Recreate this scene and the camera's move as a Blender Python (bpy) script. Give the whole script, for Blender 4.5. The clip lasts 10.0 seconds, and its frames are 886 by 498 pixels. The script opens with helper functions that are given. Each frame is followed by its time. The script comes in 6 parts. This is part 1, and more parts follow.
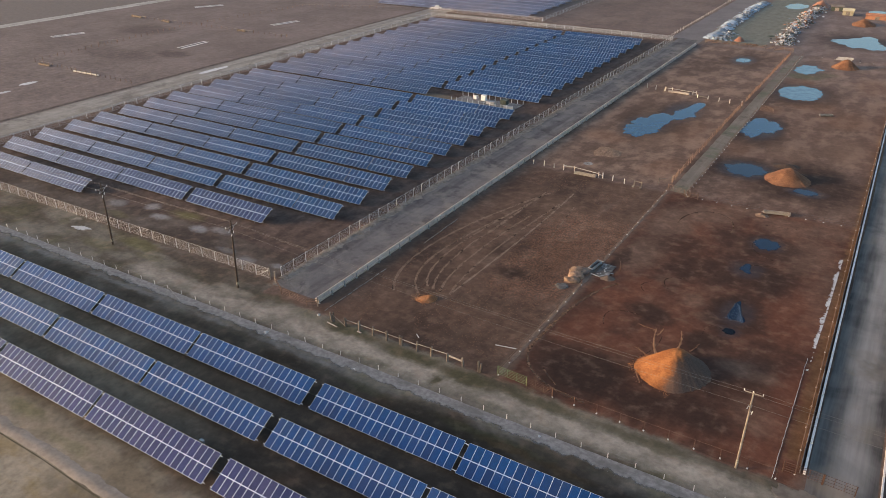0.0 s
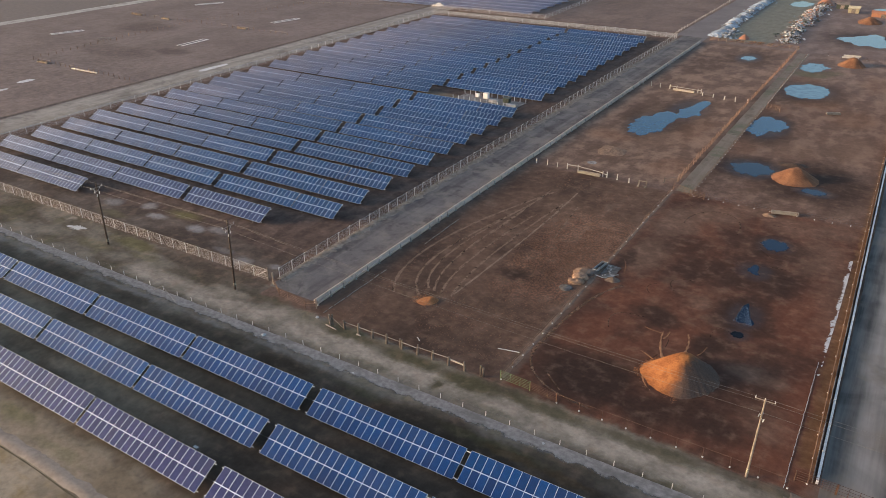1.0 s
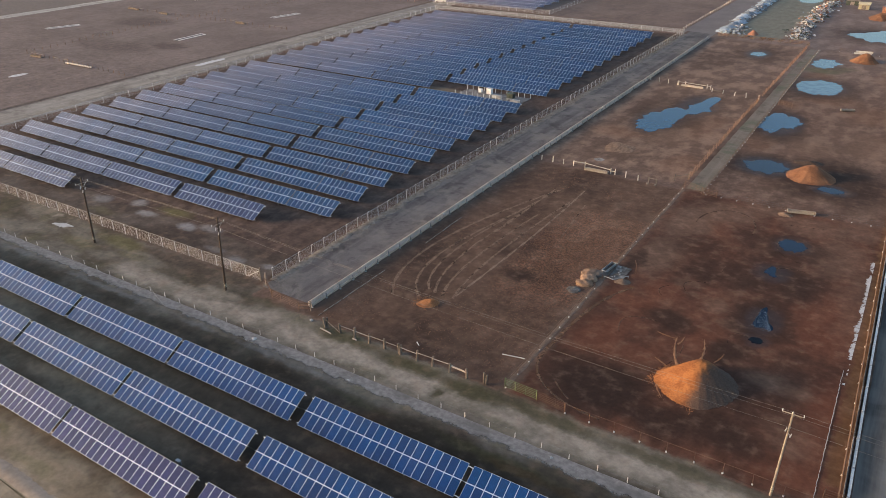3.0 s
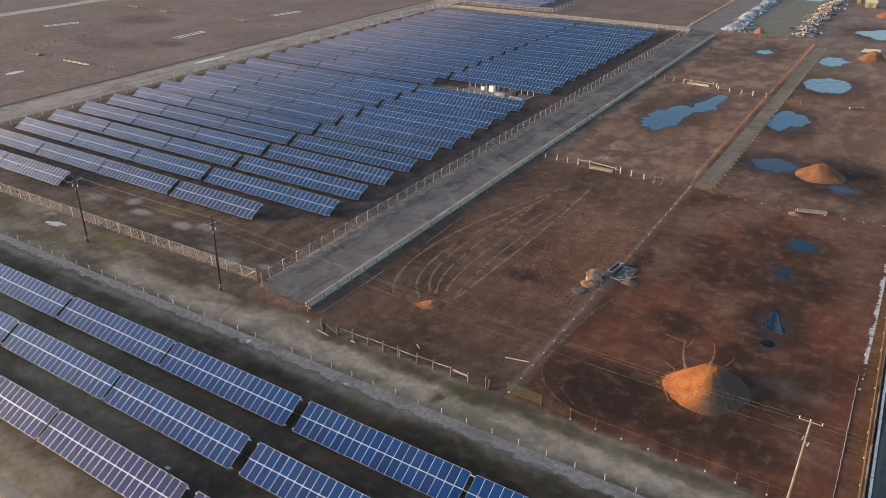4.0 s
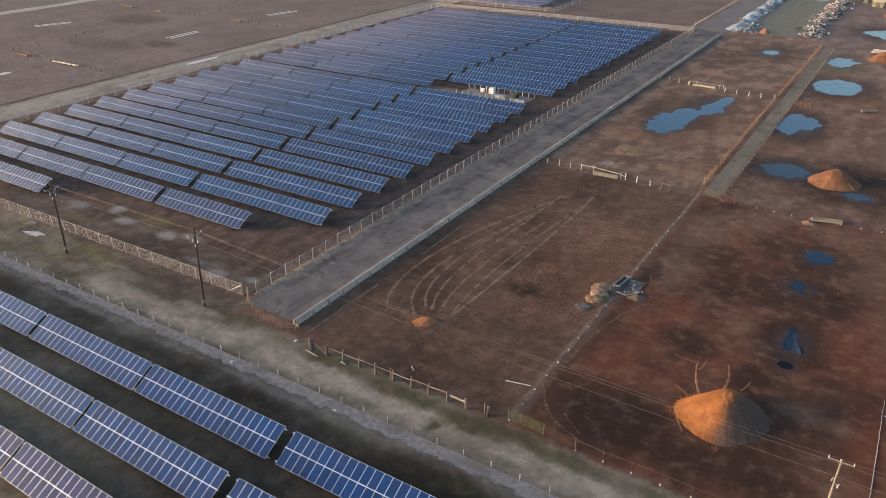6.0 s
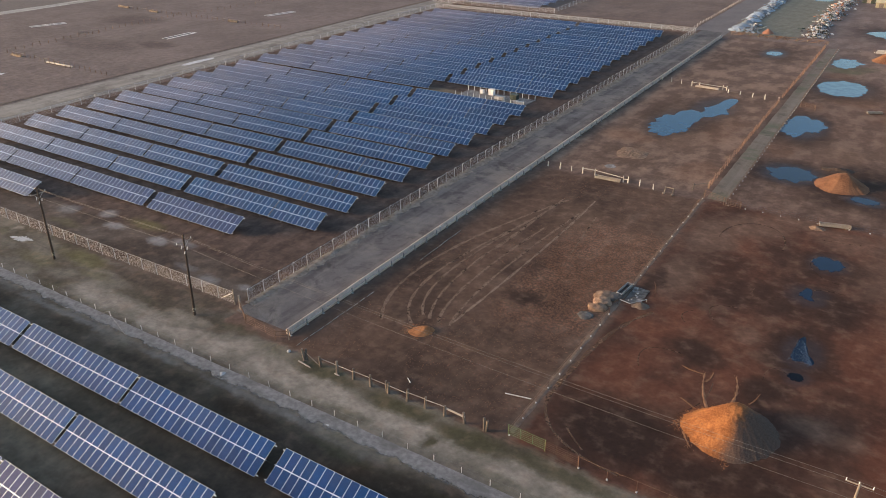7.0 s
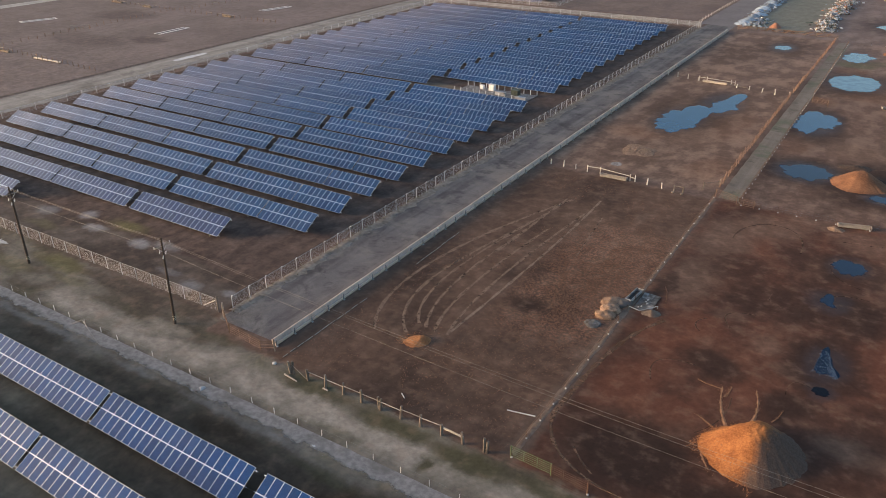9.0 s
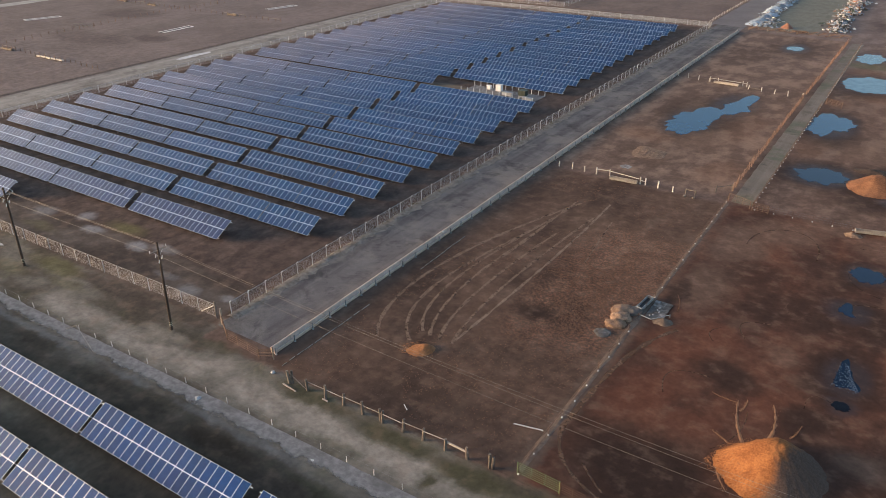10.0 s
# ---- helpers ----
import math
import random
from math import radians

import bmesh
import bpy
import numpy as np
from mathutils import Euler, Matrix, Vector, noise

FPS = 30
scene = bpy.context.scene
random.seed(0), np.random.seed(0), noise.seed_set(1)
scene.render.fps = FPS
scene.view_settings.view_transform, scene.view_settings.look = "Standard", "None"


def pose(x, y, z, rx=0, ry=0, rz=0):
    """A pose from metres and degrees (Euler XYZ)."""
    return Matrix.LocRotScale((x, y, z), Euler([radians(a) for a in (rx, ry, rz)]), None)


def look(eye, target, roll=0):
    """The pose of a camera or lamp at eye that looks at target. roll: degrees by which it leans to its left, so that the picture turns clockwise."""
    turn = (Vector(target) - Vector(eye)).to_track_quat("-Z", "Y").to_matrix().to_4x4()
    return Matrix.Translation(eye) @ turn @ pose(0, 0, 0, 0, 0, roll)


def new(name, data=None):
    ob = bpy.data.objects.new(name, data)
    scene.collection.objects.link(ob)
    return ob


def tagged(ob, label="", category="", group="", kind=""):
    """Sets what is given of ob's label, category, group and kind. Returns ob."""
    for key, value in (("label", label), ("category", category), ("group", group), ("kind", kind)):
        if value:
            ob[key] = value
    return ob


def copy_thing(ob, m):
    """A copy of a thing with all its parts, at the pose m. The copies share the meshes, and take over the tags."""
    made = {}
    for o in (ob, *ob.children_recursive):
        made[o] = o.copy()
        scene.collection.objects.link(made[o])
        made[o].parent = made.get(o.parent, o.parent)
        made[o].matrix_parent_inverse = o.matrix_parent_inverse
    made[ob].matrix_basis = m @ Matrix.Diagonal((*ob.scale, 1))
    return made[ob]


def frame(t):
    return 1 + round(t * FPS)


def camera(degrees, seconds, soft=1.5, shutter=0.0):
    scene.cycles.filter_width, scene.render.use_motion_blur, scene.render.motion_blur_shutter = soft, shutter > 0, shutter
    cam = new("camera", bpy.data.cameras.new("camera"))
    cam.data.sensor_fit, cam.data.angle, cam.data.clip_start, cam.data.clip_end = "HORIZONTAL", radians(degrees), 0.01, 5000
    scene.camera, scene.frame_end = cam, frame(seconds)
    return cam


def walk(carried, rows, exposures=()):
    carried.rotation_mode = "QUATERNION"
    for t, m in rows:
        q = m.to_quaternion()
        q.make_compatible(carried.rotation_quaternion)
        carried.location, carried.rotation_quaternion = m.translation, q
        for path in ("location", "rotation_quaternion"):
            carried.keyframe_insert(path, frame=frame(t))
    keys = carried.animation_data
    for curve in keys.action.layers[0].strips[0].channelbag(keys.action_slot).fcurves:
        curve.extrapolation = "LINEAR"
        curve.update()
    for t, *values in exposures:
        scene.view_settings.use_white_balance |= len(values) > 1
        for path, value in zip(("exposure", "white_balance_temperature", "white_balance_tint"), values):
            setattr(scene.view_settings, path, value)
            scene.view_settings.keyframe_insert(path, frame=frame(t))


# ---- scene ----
cam = camera(62.5, 10.0, soft=0.5)
PATH = [
    (0, (65.606, -66.95, 56.709), (64.649, -65.45, 55.795), -0.4),
    (0.5, (65.018, -65.974, 56.353), (64.059, -64.477, 55.436), -0.4),
    (1, (64.432, -65.022, 55.894), (63.472, -63.526, 54.977), -0.4),
    (1.5, (63.755, -63.966, 55.361), (62.794, -62.471, 54.443), -0.3),
    (2, (63.156, -63.003, 54.796), (62.195, -61.509, 53.879), -0.3),
    (2.5, (62.51, -61.953, 54.194), (61.548, -60.459, 53.275), -0.3),
    (4, (60.565, -58.673, 51.95), (59.596, -57.183, 51.033), -0.3),
    (4.5, (59.874, -57.457, 51.603), (58.905, -55.968, 50.683), -0.3),
    (5, (59.188, -56.217, 51.392), (58.22, -54.728, 50.473), -0.3),
    (5.5, (58.493, -54.864, 51.224), (57.524, -53.375, 50.305), -0.3),
    (7, (56.406, -50.842, 50.243), (55.436, -49.352, 49.328), -0.3),
    (7.5, (55.68, -49.524, 49.827), (54.71, -48.035, 48.909), -0.3),
    (8, (54.963, -48.291, 49.293), (53.993, -46.802, 48.375), -0.3),
    (8.5, (54.308, -47.055, 48.693), (53.337, -45.567, 47.775), -0.3),
    (9, (53.643, -45.848, 48.107), (52.673, -44.361, 47.187), -0.4),
    (9.5, (52.922, -44.643, 47.651), (51.951, -43.156, 46.73), -0.4),
    (10, (52.182, -43.495, 47.384), (51.199, -42.016, 46.464), -0.3),
]
walk(cam, [(t, look(eye, target, roll)) for t, eye, target, roll in PATH])

# ---- world, sun ----
world = bpy.data.worlds.new("sky")
scene.world = world
world.use_nodes = True
wt = world.node_tree
sky = wt.nodes.new("ShaderNodeTexSky")
sky.sky_type = "NISHITA"
sky.sun_disc = False
SUN_EL, SUN_AZ = 9.0, 238.0
sky.sun_elevation, sky.sun_rotation = radians(SUN_EL), radians(SUN_AZ)
sky.air_density, sky.dust_density, sky.ozone_density = 1.0, 3.0, 1.7
wt.links.new(sky.outputs[0], wt.nodes["Background"].inputs[0])
wt.nodes["Background"].inputs[1].default_value = 0.14

sun = new("sun", bpy.data.lights.new("sun", "SUN"))
sun.data.energy, sun.data.angle, sun.data.color = 2.3, radians(14.0), (1.0, 0.64, 0.4)
sd = Vector((math.sin(radians(SUN_AZ)) * math.cos(radians(SUN_EL)), math.cos(radians(SUN_AZ)) * math.cos(radians(SUN_EL)), math.sin(radians(SUN_EL))))
sun.matrix_world = look(sd * 400, (0, 0, 0))
scene.view_settings.exposure = 1.32

rnd = random.Random(7)


# ---- node helpers ----
class Tree:
    """A short hand for a material's nodes."""

    def __init__(self, name):
        self.mat = bpy.data.materials.new(name)
        self.mat.use_nodes = True
        self.t = self.mat.node_tree
        self.b = self.t.nodes["Principled BSDF"]
        self.pos = self.node("ShaderNodeNewGeometry").outputs["Position"]

    def node(self, kind):
        return self.t.nodes.new(kind)

    def put(self, socket, v):
        if isinstance(v, bpy.types.NodeSocket):
            self.t.links.new(v, socket)
        elif isinstance(v, tuple) and len(v) == 3 and socket.type == "RGBA":
            socket.default_value = (*v, 1)
        else:
            socket.default_value = v

    def math(self, op, a, b=0.0, clamp=False):
        n = self.node("ShaderNodeMath")
        n.operation, n.use_clamp = op, clamp
        self.put(n.inputs[0], a)
        self.put(n.inputs[1], b)
        return n.outputs[0]

    def vec(self, op, a, b):
        n = self.node("ShaderNodeVectorMath")
        n.operation = op
        self.put(n.inputs[0], a)
        self.put(n.inputs[1], b)
        return n.outputs[1] if op in ("LENGTH", "DISTANCE", "DOT_PRODUCT") else n.outputs[0]

    def noise(self, scale, detail=4.0, rough=0.55, v=None, colour=False, stretch=None, swirl=0.0):
        n = self.node("ShaderNodeTexNoise")
        p = v or self.pos
        if stretch:
            p = self.vec("MULTIPLY", p, stretch)
        self.put(n.inputs["Vector"], p)
        n.inputs["Scale"].default_value, n.inputs["Detail"].default_value, n.inputs["Roughness"].default_value = scale, detail, rough
        n.inputs["Distortion"].default_value = swirl
        return n.outputs["Color" if colour else "Fac"]

    def ramp(self, v, a, b, lo=0.0, hi=1.0):
        n = self.node("ShaderNodeMapRange")
        n.interpolation_type = "SMOOTHSTEP"
        self.put(n.inputs[0], v)
        for i, x in enumerate((a, b, lo, hi)):
            n.inputs[i + 1].default_value = x
        return n.outputs[0]

    def mix(self, f, a, b):
        n = self.node("ShaderNodeMix")
        n.data_type = "RGBA"
        self.put(n.inputs[0], f)
        self.put(n.inputs[6], a)
        self.put(n.inputs[7], b)
        return n.outputs[2]

    def bump(self, height, strength, distance):
        n = self.node("ShaderNodeBump")
        n.inputs["Strength"].default_value, n.inputs["Distance"].default_value = strength, distance
        self.put(n.inputs["Height"], height)
        self.put(self.b.inputs["Normal"], n.outputs[0])

    def done(self, colour, rough=0.8, metal=0.0, spec=0.3):
        self.put(self.b.inputs["Base Color"], colour)
        self.put(self.b.inputs["Roughness"], rough)
        self.put(self.b.inputs["Metallic"], metal)
        self.put(self.b.inputs["Specular IOR Level"], spec)
        return self.mat


def surface(name, a, b, fine, coarse, rough=0.8, metal=0.0, bump=0.3, depth=0.01, stretch=None, spec=0.3, vary=0.25):
    """Two tones mixed at a fine and a coarse scale, a little different on every object, with relief."""
    t = Tree(name)
    f, c = t.noise(fine, 5, 0.6, stretch=stretch), t.noise(coarse, 3)
    k = t.math("ADD", t.ramp(f, 0.3, 0.7, 0, 0.55), t.ramp(c, 0.35, 0.65, 0, 0.45))
    col = t.mix(k, a, b)
    rn = t.node("ShaderNodeObjectInfo").outputs["Random"]
    h = t.node("ShaderNodeHueSaturation")
    t.put(h.inputs["Value"], t.ramp(rn, 0, 1, 1 - vary, 1 + vary))
    t.put(h.inputs["Color"], col)
    t.bump(f, bump, depth)
    return t.done(h.outputs[0], t.ramp(f, 0.2, 0.8, max(rough - 0.1, 0.02), min(rough + 0.1, 1)), metal, spec)


# ---- materials ----
# wet mud round the puddles: place, radii, darkness
WET = ((13.0, 111, 6.0, 12, 0.6), (17.6, 127, 5.5, 12, 0.6), (18, 197.5, 4.5, 8, 0.7), (38.6, 194.5, 5.5, 9, 0.6), (41.3, 163, 8, 11, 0.6), (38.6, 123, 5.5, 11, 0.75), (41.4, 91.5, 6.5, 6.5, 0.8),
       (54.4, 84.6, 4, 3, 0.8), (52.5, 56.6, 3.2, 3.6, 0.55), (51.5, 45.4, 3.0, 3.4, 0.5), (53.2, 31, 2.8, 4.4, 0.5), (53.4, 25.7, 1.8, 1.8, 0.5), (49, 250, 13, 11, 0.5))


def ground_material():
    t = Tree("ground_soil")
    warp = t.vec("SUBTRACT", t.noise(0.16, 4, 0.6, colour=True), (0.5, 0.5, 0.5))
    wide = t.vec("ADD", t.pos, t.vec("MULTIPLY", warp, (7.0, 7.0, 0)))
    warp2 = t.vec("SUBTRACT", t.noise(0.5, 4, 0.6, colour=True), (0.5, 0.5, 0.5))
    tight = t.vec("ADD", t.pos, t.vec("MULTIPLY", warp2, (2.2, 2.2, 0)))

    def xyz(v):
        s = t.node("ShaderNodeSeparateXYZ")
        t.put(s.inputs[0], v)
        return s.outputs[0], s.outputs[1]

    wx, wy = xyz(wide)
    tx, ty = xyz(tight)
    # the south strips lie about a degree askew
    slim = t.vec("ADD", t.pos, t.vec("MULTIPLY", warp2, (0.7, 0.7, 0)))
    px, py = xyz(slim)
    turned = [t.math("SUBTRACT", y, t.math("MULTIPLY", t.math("SUBTRACT", x, 14.0), 0.018)) for x, y in ((wx, wy), (tx, ty), (px, py))]

    def rect(x0, x1, y0, y1, soft, xy):
        x, y = xy
        m = t.math("MULTIPLY", t.ramp(x, x0 - soft, x0 + soft), t.ramp(x, x1 - soft, x1 + soft, 1, 0))
        return t.math("MULTIPLY", m, t.math("MULTIPLY", t.ramp(y, y0 - soft, y0 + soft), t.ramp(y, y1 - soft, y1 + soft, 1, 0)))

    def oval(cx, cy, rx, ry, v, inner=0.55, outer=1.15):
        d = t.vec("MULTIPLY", t.vec("SUBTRACT", v, (cx, cy, 0)), (1 / rx, 1 / ry, 0))
        return t.ramp(t.vec("LENGTH", d, (0, 0, 0)), inner, outer, 1, 0)

    # hooves and wheels draw the soil out along the pens, and along the track south of them
    p0 = t.node("ShaderNodeSeparateXYZ")
    t.put(p0.inputs[0], t.pos)
    LONG = t.node("ShaderNodeCombineXYZ")
    t.put(LONG.inputs[0], t.ramp(p0.outputs[1], -1.2, -0.2, 0.5, 1.0))
    t.put(LONG.inputs[1], t.ramp(p0.outputs[1], -1.2, -0.2, 0.9, 0.5))
    LONG.inputs[2].default_value = 1.0
    LONG = LONG.outputs[0]
    n_big, n_mid = t.noise(0.045, 6, 0.6), t.noise(0.42, 6, 0.6, stretch=LONG)
    n_fine, n_grit = t.noise(2.2, 5, 0.6), t.noise(9.0, 4, 0.7)
    wisp, wisp2 = t.noise(0.1, 6, 0.56, stretch=LONG), t.noise(0.24, 6, 0.58, stretch=LONG)

    def stain(col, colour, spots, v=wide, inner=0.4, outer=1.25):
        mask = None
        for cx, cy, rx, ry, k in spots:
            m = t.math("MULTIPLY", oval(cx, cy, rx, ry, v, inner, outer), k)
            mask = m if mask is None else t.math("MAXIMUM", mask, m)
        return t.mix(mask, col, colour)

    # bare brown earth of the pens
    earth = t.mix(t.ramp(n_big, 0.35, 0.65), (0.108, 0.072, 0.058), (0.155, 0.105, 0.083))
    earth = t.mix(t.ramp(n_mid, 0.42, 0.7, 0, 0.6), earth, (0.155, 0.105, 0.08))
    earth = t.mix(t.ramp(wisp, 0.46, 0.66, 0, 0.7), earth, (0.06, 0.04, 0.032))
    earth = t.mix(t.ramp(wisp2, 0.5, 0.7, 0, 0.6), earth, (0.21, 0.142, 0.105))
    # far fields beyond the west road
    field = t.mix(t.ramp(n_big, 0.35, 0.65), (0.17, 0.135, 0.122), (0.22, 0.176, 0.16))
    field = t.mix(t.ramp(n_mid, 0.4, 0.72, 0, 0.4), field, (0.13, 0.1, 0.088))
    col = t.mix(t.ramp(wx, -128, -124, 1, 0), earth, field)
    col = t.mix(t.ramp(wx, -266, -258, 1, 0), col, (0.182, 0.155, 0.14))
    past = t.mix(t.ramp(wisp, 0.38, 0.64), (0.114, 0.07, 0.049), (0.07, 0.042, 0.03))
    past = t.mix(t.ramp(wisp2, 0.5, 0.72, 0, 0.6), past, (0.155, 0.108, 0.08))
    col = t.mix(t.math("MULTIPLY", rect(0.5, 31, -0.5, 70, 0.8, (tx, ty)), 0.85), col, past)
    stubble = t.math("MULTIPLY", t.ramp(t.noise(2.6, 4, 0.7), 0.46, 0.58), rect(18, 31, 20, 52, 4.0, (wx, wy)))
    col = t.mix(t.math("MULTIPLY", stubble, 0.85), col, (0.25, 0.128, 0.08))
    col = stain(col, (0.2, 0.13, 0.09), ((24, 34, 5, 10, 0.3), (27, 46, 4, 8, 0.3), (16, 50, 5, 9, 0.25)))
    col = stain(col, (0.062, 0.04, 0.03), ((9, 17, 3.6, 7, 0.5), (4, 27, 4, 9, 0.5), (19, 4, 12, 4, 0.5), (21, 14, 6, 4, 0.4), (24, 26, 3, 4, 0.4), (9, 62, 8, 6, 0.35)))
    # the redder wet pens of the east side
    red = t.mix(t.ramp(n_mid, 0.3, 0.7), (0.086, 0.034, 0.02), (0.146, 0.058, 0.034))
    red = t.mix(t.ramp(wisp, 0.42, 0.62, 0, 0.75), red, (0.05, 0.026, 0.019))
    red = t.mix(t.ramp(wisp2, 0.48, 0.72, 0, 0.55), red, (0.17, 0.084, 0.053))
    col = t.mix(t.math("MULTIPLY", rect(31.5, 66, -0.5, 71, 1.0, (tx, ty)), 0.85), col, red)
    col = t.mix(t.math("MULTIPLY", rect(34.5, 66, 70, 230, 1.0, (tx, ty)), 0.35), col, red)
    col = stain(col, (0.14, 0.054, 0.032), ((36, 17, 4, 6, 0.6), (36, 26.5, 3.4, 3.6, 0.75), (40, 31.5, 4, 3, 0.6), (42, 15.6, 4, 3, 0.5), (47, 22, 3, 3, 0.5), (55, 30, 3.5, 6, 0.55), (60, 34, 5, 11, 0.55), (62.4, 17, 3.0, 11, 0.75), (60, 3, 6, 2.6, 0.6)))
    col = stain(col, (0.165, 0.104, 0.074), ((35.5, 43, 3.5, 8, 0.75), (36, 56, 4.5, 9, 0.8), (41, 64, 6, 6, 0.65), (47, 69, 6, 3, 0.6), (54, 66, 6, 5, 0.5), (59, 56, 5, 8, 0.55), (61, 68, 4, 5, 0.5), (46.6, 32.5, 2.4, 2.0, 0.55), (49.6, 28.4, 2.6, 1.7, 0.55), (33.4, 40, 2.4, 5, 0.5), (41.2, 35.6, 2.4, 2.0, 0.4), (57.2, 18, 3.6, 2.2, 0.65), (60.5, 9, 3.0, 4.0, 0.4), (63, 44, 2.4, 14, 0.35)))
    # distance haze painted into the colour: the far ground turns paler
    pale = t.mix(t.ramp(wisp2, 0.4, 0.65), (0.195, 0.147, 0.132), (0.265, 0.208, 0.184))
    col = t.mix(t.math("MULTIPLY", rect(-2, 120, 165, 900, 22, (wx, wy)), 0.68), col, pale)
    col = t.mix(t.math("MULTIPLY", rect(-110, -12, 226, 900, 6, (wx, wy)), 0.6), col, field)
    tan = t.mix(t.ramp(wisp2, 0.42, 0.62), (0.148, 0.096, 0.071), (0.275, 0.185, 0.136))
    col = t.mix(t.math("MULTIPLY", rect(-0.5, 30, 73, 216, 1.2, (tx, ty)), 0.72), col, tan)
    col = t.mix(t.math("MULTIPLY", rect(35, 65, 72, 216, 3, (tx, ty)), 0.5), col, tan)
    col = stain(col, (0.2, 0.108, 0.066), ((46, 150, 8, 6, 0.5), (37, 141, 4, 5, 0.6), (56, 140, 6, 10, 0.45), (24, 112, 4, 12, 0.4), (8, 97, 7, 5, 0.45), (26, 84, 4, 8, 0.4), (39, 176, 5, 5, 0.5), (58, 180, 6, 12, 0.4), (37, 106, 3, 8, 0.5)))
    col = stain(col, (0.115, 0.12, 0.062), ((39, 184, 6, 5, 0.6), (44, 188, 4, 4, 0.4)))
    # dark, trodden and wet patches
    dark = (0.037, 0.022, 0.017)
    col = stain(col, dark, ((40, 6.5, 8, 7, 1.0), (47, 4.5, 7, 4, 0.9), (54, 6, 6, 4.5, 0.8), (57.5, 12.5, 5, 6, 0.6), (51.5, 21, 4.5, 3.2, 0.8), (60, 23, 4.5, 5, 0.55), (53, 30.5, 5.5, 8, 0.8), (46, 42, 9, 7, 0.72), (40, 48, 6, 6, 0.6), (53, 44, 8, 7, 0.7), (42.6, 24.2, 4.2, 3.4, 0.85), (44.5, 41.5, 4, 4, 0.6), (53, 56, 7, 7, 0.65)))
    col = stain(col, dark, ((53, 90, 13, 13, 0.85), (42, 92, 9, 8, 0.8), (39, 122, 6, 14, 0.7), (42, 162, 11, 14, 0.6), (14, 118, 11, 20, 0.55), (18, 197, 10, 16, 0.5), (60, 85, 6, 12, 0.5), (8, 182, 9, 16, 0.4), (47, 250, 16, 20, 0.5), (33.2, 38.5, 1.8, 5, 0.7), (12, 86, 7, 7, 0.3), (14, 110, 7, 13, 0.6), (17.5, 128, 6, 13, 0.5)), inner=0.5)
    col = stain(col, dark, ((-205, 130, 16, 10, 0.35), (-180, 95, 22, 8, 0.3), (-158, 104, 9, 5, 0.4), (49, 250, 12, 12, 0.6)), inner=0.5)
    col = stain(col, (0.042, 0.026, 0.02), ((19.9, 24.9, 3.4, 2.6, 1.0), (14.2, 31.5, 2.0, 4.0, 0.6), (17.2, 34.5, 2.0, 3.0, 0.5), (23.5, 29, 2.2, 3.2, 0.4), (4.6, 23, 1.6, 6, 0.5), (8.9, 24, 1.0, 6, 0.4)), tight, 0.2, 1.25)
    wet = None
    for cx, cy, rx, ry, k in WET:
        m = t.math("MULTIPLY", oval(cx, cy, rx, ry, tight, 0.5, 1.2), k)
        wet = m if wet is None else t.math("MAXIMUM", wet, m)
    col = t.mix(wet, col, (0.034, 0.025, 0.028))
    # trodden trail beside the dividing fence
    col = t.mix(t.math("MULTIPLY", rect(29.9, 31.9, 0, 30, 0.5, (tx, ty)), 0.45), col, (0.135, 0.1, 0.078))
    col = t.mix(t.math("MULTIPLY", rect(64.3, 66.1, 4, 140, 0.4, (tx, ty)), 0.42), col, (0.17, 0.1, 0.045))
    # pale dried crusts
    col = stain(col, (0.2, 0.125, 0.085), ((12.5, 86.5, 4, 5, 0.5), (58, 115, 6, 12, 0.4), (20, 100, 7, 7, 0.3), (48, 107, 6, 6, 0.4)))
    # dark soil beneath the arrays
    yard = t.mix(t.ramp(n_mid, 0.3, 0.7), (0.15, 0.155, 0.125), (0.2, 0.205, 0.17))
    col = t.mix(t.math("MULTIPLY", rect(2, 20, 224, 400, 1.5, (tx, ty)), 0.9), col, yard)
    soil = t.mix(t.ramp(n_mid, 0.35, 0.65), (0.07, 0.048, 0.04), (0.11, 0.078, 0.064))
    col = t.mix(rect(-115, -12.0, 9, 216, 1.2, (tx, ty)), col, soil)
    col = t.mix(t.math("MULTIPLY", oval(-46, 106.5, 8, 2.4, tight), 0.7), col, (0.2, 0.155, 0.11))
    drift = t.noise(0.15, 5, 0.52, stretch=(0.5, 0.9, 1))
    # verge between the fences: dry grass, dark soil and blown dust
    verge = t.mix(t.ramp(drift, 0.36, 0.62), (0.072, 0.061, 0.044), (0.19, 0.168, 0.138))
    verge = t.mix(t.ramp(n_mid, 0.45, 0.72, 0, 0.4), verge, (0.085, 0.072, 0.052))
    verge = t.mix(t.ramp(t.noise(0.16, 6, 0.62), 0.5, 0.68, 0, 0.6), verge, (0.105, 0.1, 0.056))
    yardfront = t.mix(t.ramp(drift, 0.4, 0.64), (0.072, 0.053, 0.043), (0.125, 0.1, 0.082))
    col = t.mix(rect(-115, -11.5, 2.0, 10.5, 0.7, (tx, ty)), col, yardfront)
